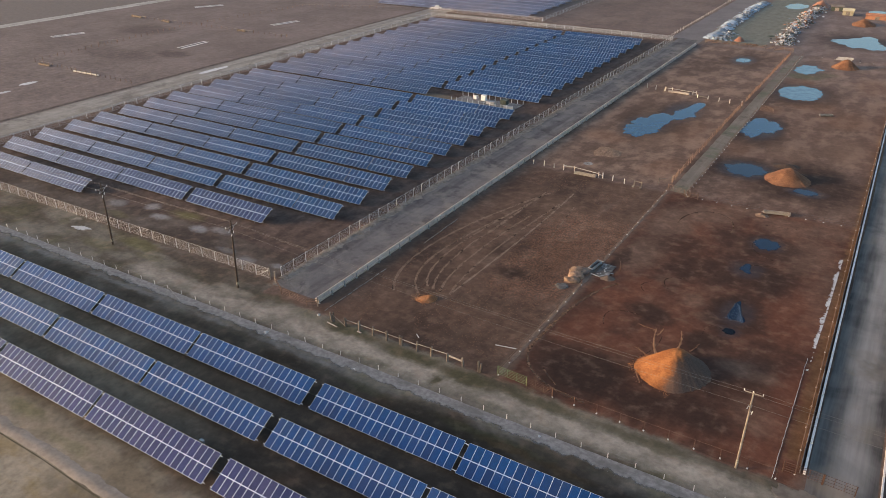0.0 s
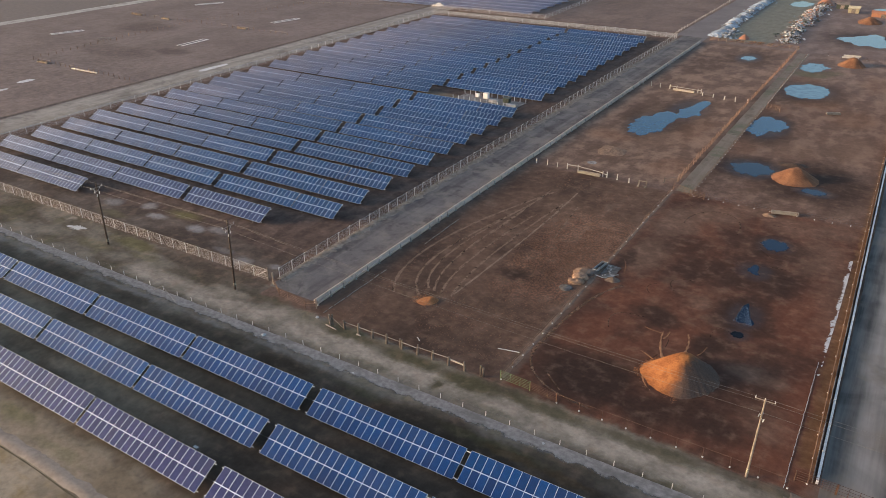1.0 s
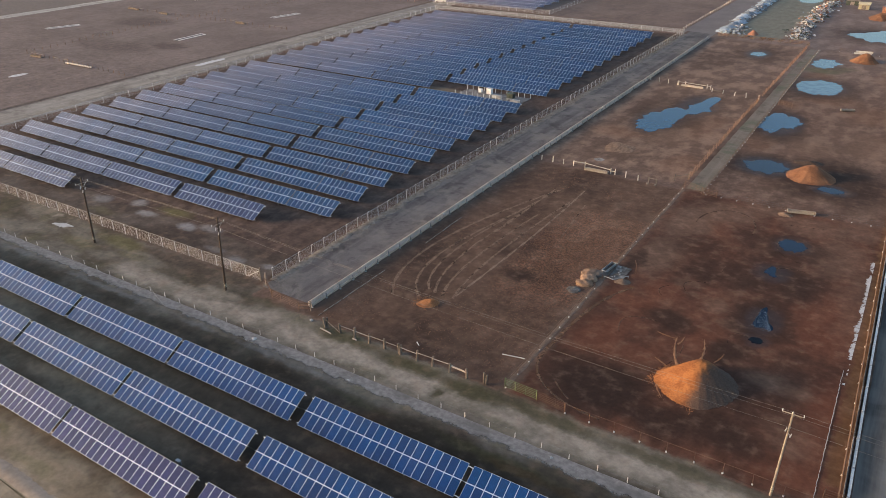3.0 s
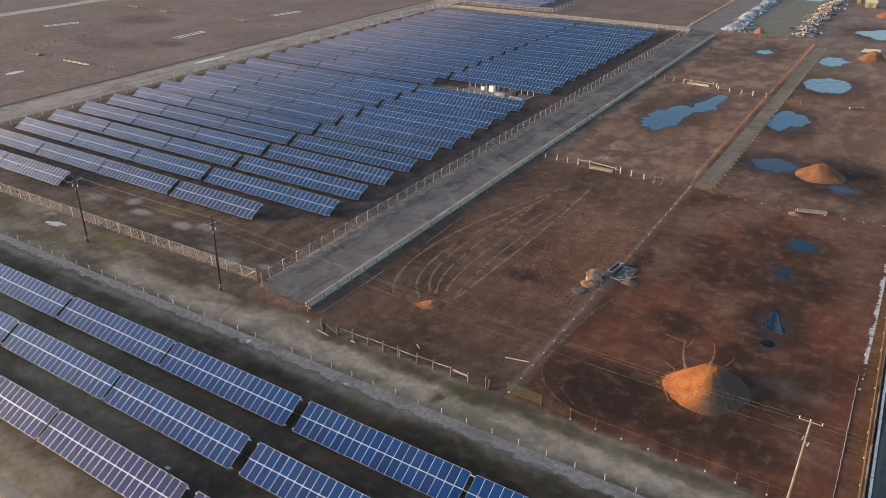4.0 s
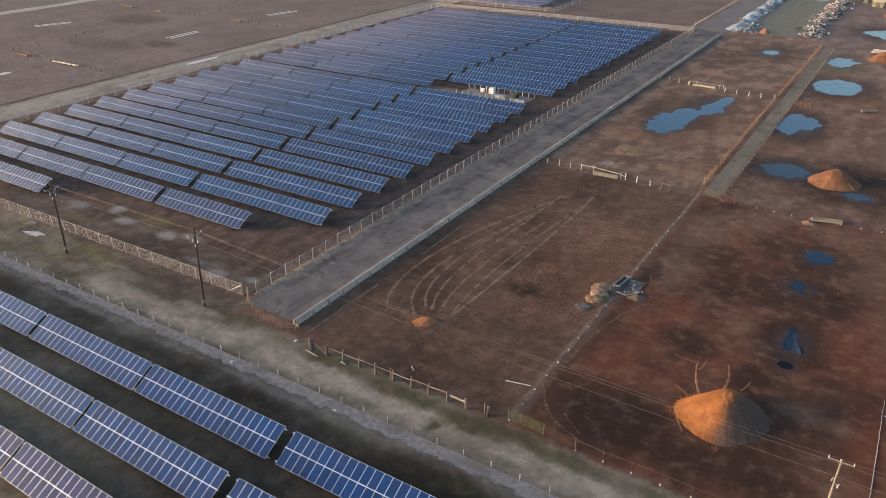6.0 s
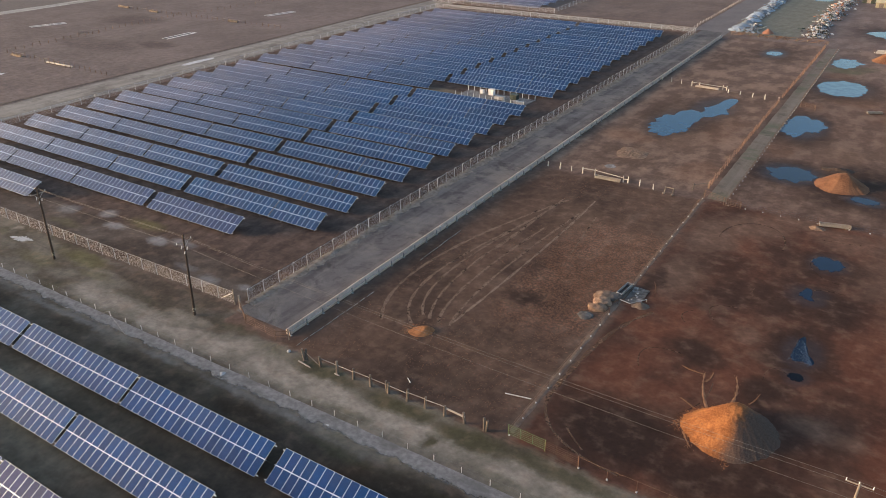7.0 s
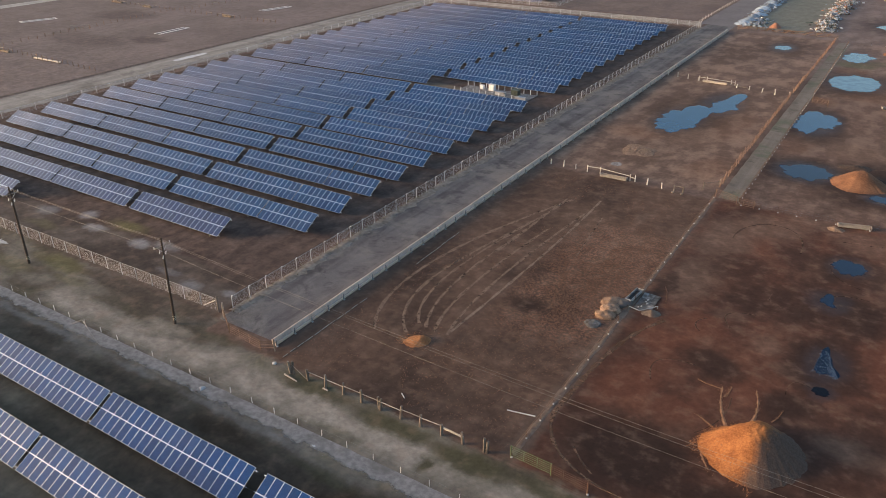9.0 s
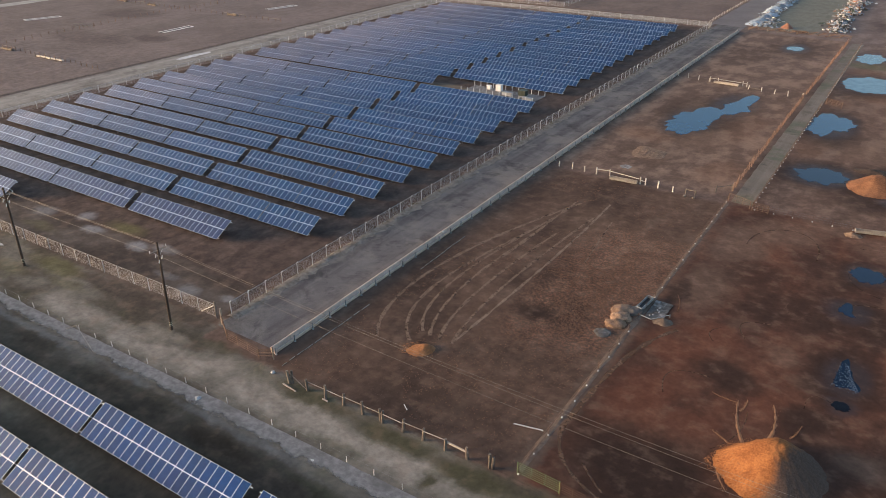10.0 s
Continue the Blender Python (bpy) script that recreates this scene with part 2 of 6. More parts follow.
    col = stain(col, (0.25, 0.238, 0.235), ((-35.5, 9.8, 2.6, 1.5, 0.95), (-31.5, 11.2, 3.2, 1.2, 0.6), (-46, 9.5, 2.8, 1.3, 0.9), (-51, 12, 2.2, 1.8, 0.8), (-58.5, 9.5, 3.0, 2.0, 0.6), (-19.5, 5.2, 2.4, 1.9, 0.65), (-13.5, 6.8, 1.6, 1.0, 0.7), (-25, 6.5, 3, 1.0, 0.35)), tight, 0.3, 1.1)
    col = stain(col, (0.14, 0.125, 0.052), ((-42, 12.5, 5, 1.8, 0.75), (-54, 6, 5, 1.4, 0.4)), tight, 0.2, 1.2)
    # grassy strip and dusty track along the south fence
    col = t.mix(rect(-400, 400, -60, -0.6, 0.5, (tx, ty)), col, verge)
    col = t.mix(rect(-400, -9.5, -60, 1.9, 0.4, (tx, ty)), col, verge)
    col = stain(col, (0.068, 0.052, 0.042), ((-26, 0.6, 14, 1.7, 0.85), (-14, 1.2, 5, 1.6, 0.8), (-20, -1.0, 5, 1.6, 0.5), (-44, 1.6, 8, 1.0, 0.5)), tight)
    col = stain(col, (0.128, 0.117, 0.05), ((-39.5, 0.0, 6, 1.8, 0.7), (-46, -3.6, 5, 1.4, 0.4), (-34, -2.2, 4, 1.0, 0.35)), tight)
    dust = t.mix(t.ramp(n_mid, 0.3, 0.7), (0.21, 0.184, 0.152), (0.36, 0.32, 0.268))
    col = t.mix(t.math("MULTIPLY", rect(-34, 75, -6.3, -3.0, 0.9, (wx, turned[1])), t.ramp(wisp2, 0.34, 0.58, 0.5, 0.95)), col, dust)
    col = stain(col, dust, ((-13.5, -2.6, 5, 1.4, 0.7), (-2.5, -3.4, 5, 2.0, 0.8), (4.5, -4.2, 4, 1.6, 0.7), (-9.3, 2.9, 1.5, 1.0, 0.8), (-58.5, 0.6, 1.6, 0.8, 0.7), (-54, -1.4, 2.2, 0.9, 0.8)), tight, 0.2, 1.1)
    col = stain(col, (0.07, 0.064, 0.036), ((-6.5, -0.8, 3, 1.0, 0.5), (6.5, -1.4, 2.4, 1.0, 0.8), (9, -2.0, 6, 1.3, 0.7), (19, -2.3, 6, 1.5, 0.9), (28, -2.5, 5, 1.8, 0.95), (38, -2.0, 7, 1.3, 0.8), (50, -2.0, 8, 1.2, 0.7), (24.8, -4.7, 1.0, 1.5, 0.9), (15, -6.2, 4, 0.8, 0.4), (33, -5.6, 4, 0.8, 0.4)), tight)
    # darker brown soil across the south rows, tan towards the southwest
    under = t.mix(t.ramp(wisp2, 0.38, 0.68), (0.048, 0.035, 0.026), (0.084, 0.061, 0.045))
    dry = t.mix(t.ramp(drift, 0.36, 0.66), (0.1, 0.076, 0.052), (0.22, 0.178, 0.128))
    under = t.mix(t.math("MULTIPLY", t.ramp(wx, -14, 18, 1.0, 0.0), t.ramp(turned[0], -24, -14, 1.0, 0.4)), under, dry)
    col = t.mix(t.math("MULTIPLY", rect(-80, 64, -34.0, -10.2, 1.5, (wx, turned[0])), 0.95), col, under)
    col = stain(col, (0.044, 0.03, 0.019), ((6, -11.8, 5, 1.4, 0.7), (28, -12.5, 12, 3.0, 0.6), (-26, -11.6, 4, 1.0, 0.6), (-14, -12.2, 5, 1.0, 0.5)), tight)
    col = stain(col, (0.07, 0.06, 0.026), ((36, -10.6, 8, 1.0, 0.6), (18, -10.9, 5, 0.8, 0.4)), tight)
    col = stain(col, (0.165, 0.135, 0.098), ((-9, -27.4, 4, 1.4, 0.8), (-3, -28, 5, 1.6, 0.7), (-18.5, -9.8, 2.0, 0.6, 0.8), (-31, -10.2, 2.4, 0.5, 0.7), (-6, -9.6, 3, 0.5, 0.6), (3.5, -9.6, 1.6, 0.5, 0.6)), tight, 0.2, 1.2)
    col = t.mix(t.math("MULTIPLY", rect(-120, 14, -9.9, -8.9, 0.45, (tx, turned[1])), t.ramp(wisp2, 0.36, 0.6, 0.15, 0.9)), col, (0.17, 0.16, 0.15))
    col = stain(col, (0.085, 0.052, 0.026), ((38, -11.0, 4, 0.8, 0.8), (45, -11.1, 4, 0.8, 0.7)), tight)
    straw = t.mix(t.ramp(drift, 0.38, 0.64), (0.185, 0.15, 0.106), (0.32, 0.268, 0.2))
    col = t.mix(t.math("MULTIPLY", rect(-120, 80, -60, -35.2, 1.6, (wx, wy)), 0.92), col, straw)
    col = stain(col, (0.15, 0.14, 0.07), ((-14, -35.5, 4, 1.2, 0.6), (-4, -36.5, 5, 0.8, 0.4)), tight)
    gold = t.math("MULTIPLY", rect(-120, 80, -43.5, -39.6, 0.8, (tx, ty)), t.ramp(wisp2, 0.45, 0.6))
    col = t.mix(t.math("MULTIPLY", gold, 0.6), col, (0.26, 0.19, 0.085))
    # blotches of a metre or two, drier and wetter
    mottle, fleck = t.noise(0.5, 5, 0.55), t.noise(1.2, 5, 0.55)
    calm = t.ramp(wy, 60, 130, 1.0, 0.5)
    col = t.mix(t.math("MULTIPLY", t.ramp(mottle, 0.5, 0.74, 0, 0.4), calm), col, t.mix(0.5, col, (0.3, 0.2, 0.14)))
    # grain of the soil
    grain = t.math("ADD", t.math("MULTIPLY", calm, t.ramp(mottle, 0.32, 0.64, -0.12, 0.09)), t.math("ADD", 1.0, t.math("MULTIPLY", calm, t.math("ADD", t.ramp(n_fine, 0.25, 0.75, -0.08, 0.09), t.ramp(n_grit, 0.25, 0.75, -0.05, 0.05)))))
    grain = t.math("ADD", grain, t.math("MULTIPLY", calm, t.ramp(fleck, 0.3, 0.7, -0.1, 0.1)))
    h = t.node("ShaderNodeHueSaturation")
    t.put(h.inputs["Value"], grain)
    t.put(h.inputs["Color"], col)
    relief = t.math("ADD", n_mid, t.math("ADD", t.math("MULTIPLY", n_fine, 0.4), t.math("MULTIPLY", n_grit, 0.15)))
    t.bump(t.math("ADD", relief, t.math("MULTIPLY", fleck, 0.5)), 0.32, 0.12)
    return t.done(h.outputs[0], t.math("SUBTRACT", 0.92, t.math("MULTIPLY", wet, 0.5), True), 0, t.math("ADD", 0.15, t.math("MULTIPLY", wet, 0.17)))


M_GROUND = ground_material()


def road_material(name, a, b, streak):
    t = Tree(name)
    lanes = t.noise(0.42, 5, 0.6, stretch=(1.0, 0.03, 1), swirl=0.4)
    k = t.math("ADD", t.ramp(lanes, 0.38, 0.62, 0, 0.55), t.ramp(t.noise(0.25, 6, 0.65, swirl=1.0), 0.35, 0.7, 0, 0.45))
    col = t.mix(k, a, b)
    col = t.mix(t.ramp(t.noise(0.11, 6, 0.68), 0.48, 0.62, 0, 0.75), col, streak)
    col = t.mix(t.ramp(t.noise(0.2, 6, 0.7, swirl=0.5), 0.52, 0.66, 0, 0.6), col, tuple(0.55 * c for c in a))
    fine = t.noise(7.0, 5, 0.7)
    h = t.node("ShaderNodeHueSaturation")
    t.put(h.inputs["Value"], t.ramp(fine, 0.25, 0.75, 0.85, 1.12))
    t.put(h.inputs["Color"], col)
    t.bump(t.math("ADD", fine, t.noise(0.8, 4)), 0.4, 0.05)
    return t.done(h.outputs[0], 0.88, 0, 0.2)


M_ROAD = road_material("gravel_road", (0.088, 0.08, 0.079), (0.19, 0.174, 0.17), (0.225, 0.202, 0.181))
M_LANE = road_material("lane_dirt", (0.165, 0.136, 0.108), (0.255, 0.216, 0.174), (0.135, 0.142, 0.094))


def asphalt_material():
    t = Tree("worn_asphalt")
    lanes = t.noise(0.3, 3, 0.5, stretch=(1.0, 0.05, 1))
    soft, patch = t.noise(0.09, 4, 0.55, swirl=0.8), t.noise(0.16, 4, 0.6)
    k = t.math("ADD", t.ramp(lanes, 0.36, 0.64, 0, 0.5), t.ramp(soft, 0.35, 0.65, 0, 0.5))
    x = t.node("ShaderNodeSeparateXYZ")
    t.put(x.inputs[0], t.vec("ADD", t.pos, t.vec("MULTIPLY", t.vec("SUBTRACT", t.noise(0.12, 3, 0.5, colour=True), (0.5, 0.5, 0.5)), (3.0, 0, 0))))
    u = t.math("ADD", x.outputs[0], t.math("MULTIPLY", x.outputs[1], 0.012))
    worn = t.math("MULTIPLY", t.ramp(u, 68.6, 70.4), t.ramp(u, 71.6, 73.2, 1, 0))
    streak = t.ramp(t.noise(1.6, 4, 0.6, stretch=(1.0, 0.06, 1)), 0.35, 0.65, -0.06, 0.06)
    k = t.math("ADD", t.math("ADD", t.math("MULTIPLY", k, 0.42), streak), t.math("MULTIPLY", worn, 0.45), True)
    col = t.mix(k, (0.05, 0.046, 0.043), (0.36, 0.33, 0.302))
    col = t.mix(t.ramp(patch, 0.55, 0.72, 0, 0.6), col, (0.06, 0.053, 0.046))
    col = t.mix(t.ramp(t.noise(0.12, 4, 0.6, swirl=0.4), 0.55, 0.7, 0, 0.55), col, (0.2, 0.165, 0.13))
    fine = t.noise(7.0, 4, 0.6)
    t.bump(fine, 0.2, 0.02)
    return t.done(col, 0.85, 0, 0.25)


M_ASPHALT = asphalt_material()
M_WESTROAD = road_material("pale_gravel", (0.23, 0.21, 0.185), (0.36, 0.335, 0.3), (0.2, 0.178, 0.158))


def gravel_material():
    """Grey gravel, thinning out into the soil along its south edge."""
    t = Tree("grey_gravel")
    f, c = t.noise(1.6, 5, 0.6), t.noise(0.5, 5, 0.6, stretch=(0.35, 1, 1))
    p = t.node("ShaderNodeSeparateXYZ")
    t.put(p.inputs[0], t.pos)
    inside = t.math("SUBTRACT", t.math("ADD", p.outputs[1], 9.1), t.math("MULTIPLY", p.outputs[0], 0.012))
    inside = t.math("ADD", inside, t.math("MULTIPLY", t.math("SUBTRACT", t.noise(0.45, 6, 0.62), 0.5), 2.4))
    t.put(t.b.inputs["Alpha"], t.ramp(inside, -0.25, 0.55, 0.0, 0.95))
    col = t.mix(t.ramp(f, 0.3, 0.7), (0.19, 0.182, 0.176), (0.305, 0.292, 0.282))
    col = t.mix(t.ramp(c, 0.5, 0.68, 0, 0.7), col, (0.15, 0.14, 0.131))
    t.bump(f, 0.2, 0.02)
    return t.done(col, 0.9, 0, 0.2)


M_GRAVEL = gravel_material()
M_PALEROAD = road_material("chalky_gravel", (0.36, 0.34, 0.31), (0.5, 0.48, 0.44), (0.3, 0.28, 0.25))
M_TRACK = surface("pressed_mud", (0.1, 0.07, 0.056), (0.2, 0.155, 0.12), 3, 0.6, 0.9, vary=0.05)
M_SLAB = surface("muddy_concrete", (0.07, 0.06, 0.053), (0.27, 0.26, 0.25), 2.5, 1.2, 0.85, 0, 0.4, 0.02, vary=0.4)
M_SHOULDER = surface("rough_shoulder", (0.12, 0.1, 0.082), (0.32, 0.28, 0.235), 2.2, 0.7, 0.9, 0, 0.5, 0.05, vary=0.05)
M_RIDGE = surface("graded_earth", (0.22, 0.18, 0.146), (0.34, 0.288, 0.24), 1.6, 0.35, 0.92, 0, 0.4, 0.08, vary=0.05)
M_FARROAD = surface("packed_gravel", (0.14, 0.124, 0.122), (0.2, 0.18, 0.176), 0.8, 0.1, 0.9, 0, 0.2, 0.02, vary=0.02)
M_DUST = surface("road_dust", (0.1, 0.083, 0.068), (0.2, 0.172, 0.145), 1.0, 0.3, 0.92, 0, 0.2, 0.02, vary=0.02)


def pressed_material(name, a, b, cover):
    """Soil pressed by wheels, broken up so that the loose earth shows between."""
    t = Tree(name)
    f, c = t.noise(3.0, 5, 0.65), t.noise(0.5, 4)
    t.bump(f, 0.3, 0.02)
    t.put(t.b.inputs["Alpha"], t.math("MULTIPLY", t.ramp(f, 0.25, 0.5, 0.55, 1.0), t.ramp(c, 0.3, 0.6, cover * 0.6, cover)))
    return t.done(t.mix(t.ramp(f, 0.3, 0.7), a, b), 0.92, 0, 0.15)


M_RUT = pressed_material("wheel_rut", (0.148, 0.1, 0.071), (0.245, 0.17, 0.123), 1.0)
M_RUTDRY = pressed_material("dry_wheel_rut", (0.18, 0.127, 0.093), (0.278, 0.2, 0.149), 1.0)
M_MARK = pressed_material("drag_mark_earth", (0.125, 0.075, 0.05), (0.2, 0.122, 0.083), 0.8)
M_BERM = surface("dark_bank", (0.085, 0.065, 0.056), (0.13, 0.1, 0.085), 3, 0.3, 0.95, vary=0.05)

M_CLOD = surface("dry_clods", (0.085, 0.054, 0.039), (0.13, 0.085, 0.062), 3, 0.3, 0.95, vary=0.05)
M_ALU = surface("aluminium_frame", (0.56, 0.58, 0.6), (0.7, 0.72, 0.74), 20, 2, 0.42, 0.55, 0.05, 0.002, vary=0.08, spec=0.5)
M_FRAME = surface("module_frame", (0.43, 0.51, 0.64), (0.55, 0.63, 0.76), 20, 2, 0.45, 0.5, 0.05, 0.002, vary=0.08, spec=0.5)
M_GALV = surface("galvanised_steel", (0.34, 0.35, 0.36), (0.5, 0.51, 0.52), 14, 2, 0.5, 0.4, 0.1, 0.003, spec=0.5)
M_STEEL = surface("dull_steel", (0.12, 0.12, 0.125), (0.22, 0.22, 0.22), 14, 2, 0.6, 0.3, 0.1, 0.003)
M_WHITE = surface("white_paint", (0.7, 0.7, 0.68), (0.82, 0.82, 0.8), 6, 1, 0.6, 0, 0.1, 0.003, vary=0.08)
M_CONC = surface("concrete", (0.34, 0.34, 0.34), (0.5, 0.5, 0.49), 5, 0.6, 0.85, 0, 0.3, 0.01, vary=0.1)
M_BUNK = surface("feed_bunk_concrete", (0.48, 0.37, 0.295), (0.68, 0.545, 0.45), 4, 0.7, 0.75, 0, 0.3, 0.01, vary=0.1)
M_GREYWOOD = surface("grey_timber", (0.21, 0.188, 0.166), (0.37, 0.34, 0.305), 8, 1, 0.85, 0, 0.4, 0.01)
M_WOOD = surface("weathered_timber", (0.1, 0.082, 0.067), (0.22, 0.185, 0.152), 8, 1, 0.85, 0, 0.4, 0.01, stretch=(1, 1, 0.2))
M_POLE = surface("creosoted_pole", (0.06, 0.042, 0.032), (0.12, 0.085, 0.065), 7, 1, 0.85, 0, 0.4, 0.01, stretch=(1, 1, 0.15), vary=0.1)
M_PALEPOLE = surface("sun_bleached_pole", (0.22, 0.18, 0.143), (0.37, 0.315, 0.26), 7, 1, 0.85, 0, 0.4, 0.01, stretch=(1, 1, 0.15), vary=0.1)
M_LANEPOST = surface("red_brown_timber", (0.16, 0.095, 0.068), (0.31, 0.195, 0.145), 7, 1, 0.85, 0, 0.4, 0.01, stretch=(1, 1, 0.15), vary=0.15)
M_RUST = surface("rusty_pipe", (0.125, 0.074, 0.05), (0.225, 0.145, 0.1), 9, 1, 0.8, 0.1, 0.3, 0.005)
M_DARKRUST = surface("dark_rusty_pipe", (0.07, 0.038, 0.028), (0.14, 0.082, 0.058), 9, 1, 0.8, 0.1, 0.3, 0.005)
M_KERB = surface("frosted_concrete", (0.62, 0.58, 0.545), (0.82, 0.775, 0.73), 4, 0.5, 0.8, 0, 0.3, 0.01, vary=0.12)
M_PALEWOOD = surface("silvered_timber", (0.42, 0.38, 0.33), (0.64, 0.6, 0.54), 8, 1, 0.85, 0, 0.4, 0.01)
M_GREENPIPE = surface("green_painted_pipe", (0.09, 0.12, 0.055), (0.17, 0.21, 0.11), 9, 1, 0.6, 0, 0.2, 0.004, vary=0.1)
M_CABLE = surface("bare_conductor", (0.13, 0.115, 0.1), (0.2, 0.175, 0.15), 3, 0.2, 0.5, 0.3, 0.05, 0.002)
M_HAYDULL = surface("brown_silage", (0.12, 0.055, 0.03), (0.28, 0.138, 0.073), 5, 0.5, 0.95, 0, 0.7, 0.12, vary=0.05)
M_STRAW = surface("bale_straw", (0.14, 0.09, 0.062), (0.37, 0.25, 0.172), 7, 1.6, 0.95, 0, 0.9, 0.1, vary=0.15)
M_TRAIL = surface("trodden_straw", (0.15, 0.078, 0.044), (0.31, 0.17, 0.095), 4, 0.8, 0.95, 0, 0.4, 0.03, vary=0.15)
M_FRINGE = surface("orange_stalks", (0.2, 0.085, 0.036), (0.44, 0.205, 0.09), 5, 0.5, 0.95, vary=0.1)
M_STUBBLE = surface("dry_stubble", (0.15, 0.08, 0.052), (0.28, 0.155, 0.1), 3, 0.4, 0.95, vary=0.1)
M_WEED = surface("dry_weeds", (0.06, 0.05, 0.03), (0.15, 0.125, 0.075), 3, 0.4, 0.95, vary=0.1)
M_SPOIL = surface("grey_spoil", (0.05, 0.035, 0.027), (0.09, 0.064, 0.05), 3, 0.4, 0.95, 0, 0.5, 0.1, vary=0.05)
M_DARK = surface("black_plastic", (0.02, 0.02, 0.02), (0.05, 0.05, 0.05), 8, 1, 0.5)
M_ICE = surface("grey_ice", (0.4, 0.4, 0.4), (0.62, 0.62, 0.62), 3, 0.6, 0.6, 0, 0.3, 0.02, vary=0.1)
M_GLINT = surface("pale_glint", (0.08, 0.12, 0.18), (0.2, 0.25, 0.32), 6, 1, 0.3, vary=0.1, spec=0.5)
M_CABGREEN = surface("dark_green_cabinet", (0.04, 0.055, 0.045), (0.07, 0.085, 0.07), 6, 1, 0.5)
M_TARP = surface("blue_grey_sheeting", (0.15, 0.195, 0.24), (0.33, 0.385, 0.44), 1.2, 0.3, 0.6, vary=0.4)
M_ORANGE = surface("orange_paint", (0.3, 0.14, 0.085), (0.42, 0.21, 0.13), 4, 0.6, 0.6)
M_TAN = surface("tan_paint", (0.32, 0.3, 0.21), (0.44, 0.41, 0.3), 4, 0.6, 0.7)
M_SCRAPD = surface("dark_scrap", (0.08, 0.077, 0.074), (0.24, 0.21, 0.19), 3, 0.5, 0.7, vary=0.5)


def glass_cells(name, a, b, coat, dust=0.0):
    """Polycrystalline cells of two close tones under dusty glass; dust: strength of the painted western sky reflection.
    """
    t = Tree(name)
    tc = t.node("ShaderNodeTexCoord").outputs["Object"]
    rn = t.node("ShaderNodeObjectInfo").outputs["Random"]
    cell = t.node("ShaderNodeTexVoronoi")
    t.put(cell.inputs["Vector"], tc)
    cell.inputs["Scale"].default_value = 9.0
    col = t.mix(t.ramp(cell.outputs["Color"], 0, 1), a, b)
    col = t.mix(t.ramp(t.noise(0.35, 4), 0.4, 0.7, 0, 0.22), col, (0.06, 0.065, 0.09))
    # modules of one table differ a little, some of them turning violet
    each = t.math("FRACT", t.math("ADD", t.node("ShaderNodeNewGeometry").outputs["Random Per Island"], t.math("MULTIPLY", rn, 7.3)))
    col = t.mix(t.ramp(each, 0.35, 1.0, 0, 0.4), col, (0.011, 0.022, 0.092))
    # western sky's reflection painted in: cells turn paler and greyer towards the west
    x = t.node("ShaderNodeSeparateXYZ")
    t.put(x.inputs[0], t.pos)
    west_sheen = t.math("MULTIPLY", t.ramp(x.outputs[0], -50, -112, 0, dust), t.ramp(t.noise(0.12, 4), 0.3, 0.7, 0.6, 1.0))
    col = t.mix(west_sheen, col, (0.168, 0.144, 0.16))
    h = t.node("ShaderNodeHueSaturation")
    t.put(h.inputs["Value"], t.ramp(rn, 0, 1, 0.86, 1.14))
    t.put(h.inputs["Color"], col)
    t.b.inputs["Coat Weight"].default_value = coat
    t.b.inputs["Coat Roughness"].default_value = 0.36
    return t.done(h.outputs[0], t.ramp(t.noise(2.0, 3), 0.3, 0.7, 0.1, 0.22), 0, 0.5)


M_CELL = glass_cells("solar_cells", (0.004, 0.035, 0.135), (0.007, 0.048, 0.178), 0.15)
M_CELLSHEEN = glass_cells("sheen_solar_cells", (0.0045, 0.036, 0.11), (0.009, 0.05, 0.147), 0.55, 0.68)
M_CELLVIOLET = glass_cells("violet_solar_cells", (0.02, 0.023, 0.086), (0.03, 0.032, 0.115), 0.13)
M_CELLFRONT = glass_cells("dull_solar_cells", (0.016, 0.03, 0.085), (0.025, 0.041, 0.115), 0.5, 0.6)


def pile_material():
    """Orange silage over an older brown heap, with the shaded flank's darkness painted in."""
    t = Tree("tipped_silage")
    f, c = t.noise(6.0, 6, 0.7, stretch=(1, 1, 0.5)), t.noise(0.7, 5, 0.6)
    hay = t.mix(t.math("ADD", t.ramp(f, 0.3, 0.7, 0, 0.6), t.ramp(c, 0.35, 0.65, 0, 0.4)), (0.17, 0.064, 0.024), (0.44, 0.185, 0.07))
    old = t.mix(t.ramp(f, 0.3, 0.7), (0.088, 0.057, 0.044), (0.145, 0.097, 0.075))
    # the brown is masked towards the flank turned away from the sun
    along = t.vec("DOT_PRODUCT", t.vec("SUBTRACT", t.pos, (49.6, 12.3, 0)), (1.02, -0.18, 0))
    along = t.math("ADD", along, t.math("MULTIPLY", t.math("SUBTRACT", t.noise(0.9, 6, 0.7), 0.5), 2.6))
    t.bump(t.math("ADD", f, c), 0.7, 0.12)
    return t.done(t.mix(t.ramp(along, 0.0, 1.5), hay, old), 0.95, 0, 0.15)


def water_material(name, deep, rough, ripple, gloss=0.5):
    t = Tree(name)
    n = t.noise(9.0 if ripple > 0.4 else 1.2, 4)
    t.bump(n, ripple, 0.02 if ripple < 0.4 else 0.08)
    t.b.inputs["IOR"].default_value = 1.38
    return t.done(t.mix(t.ramp(t.noise(0.5, 4), 0.35, 0.65), deep, (deep[0] * 1.3, deep[1] * 1.3, deep[2] * 1.25)), rough, 0, gloss)


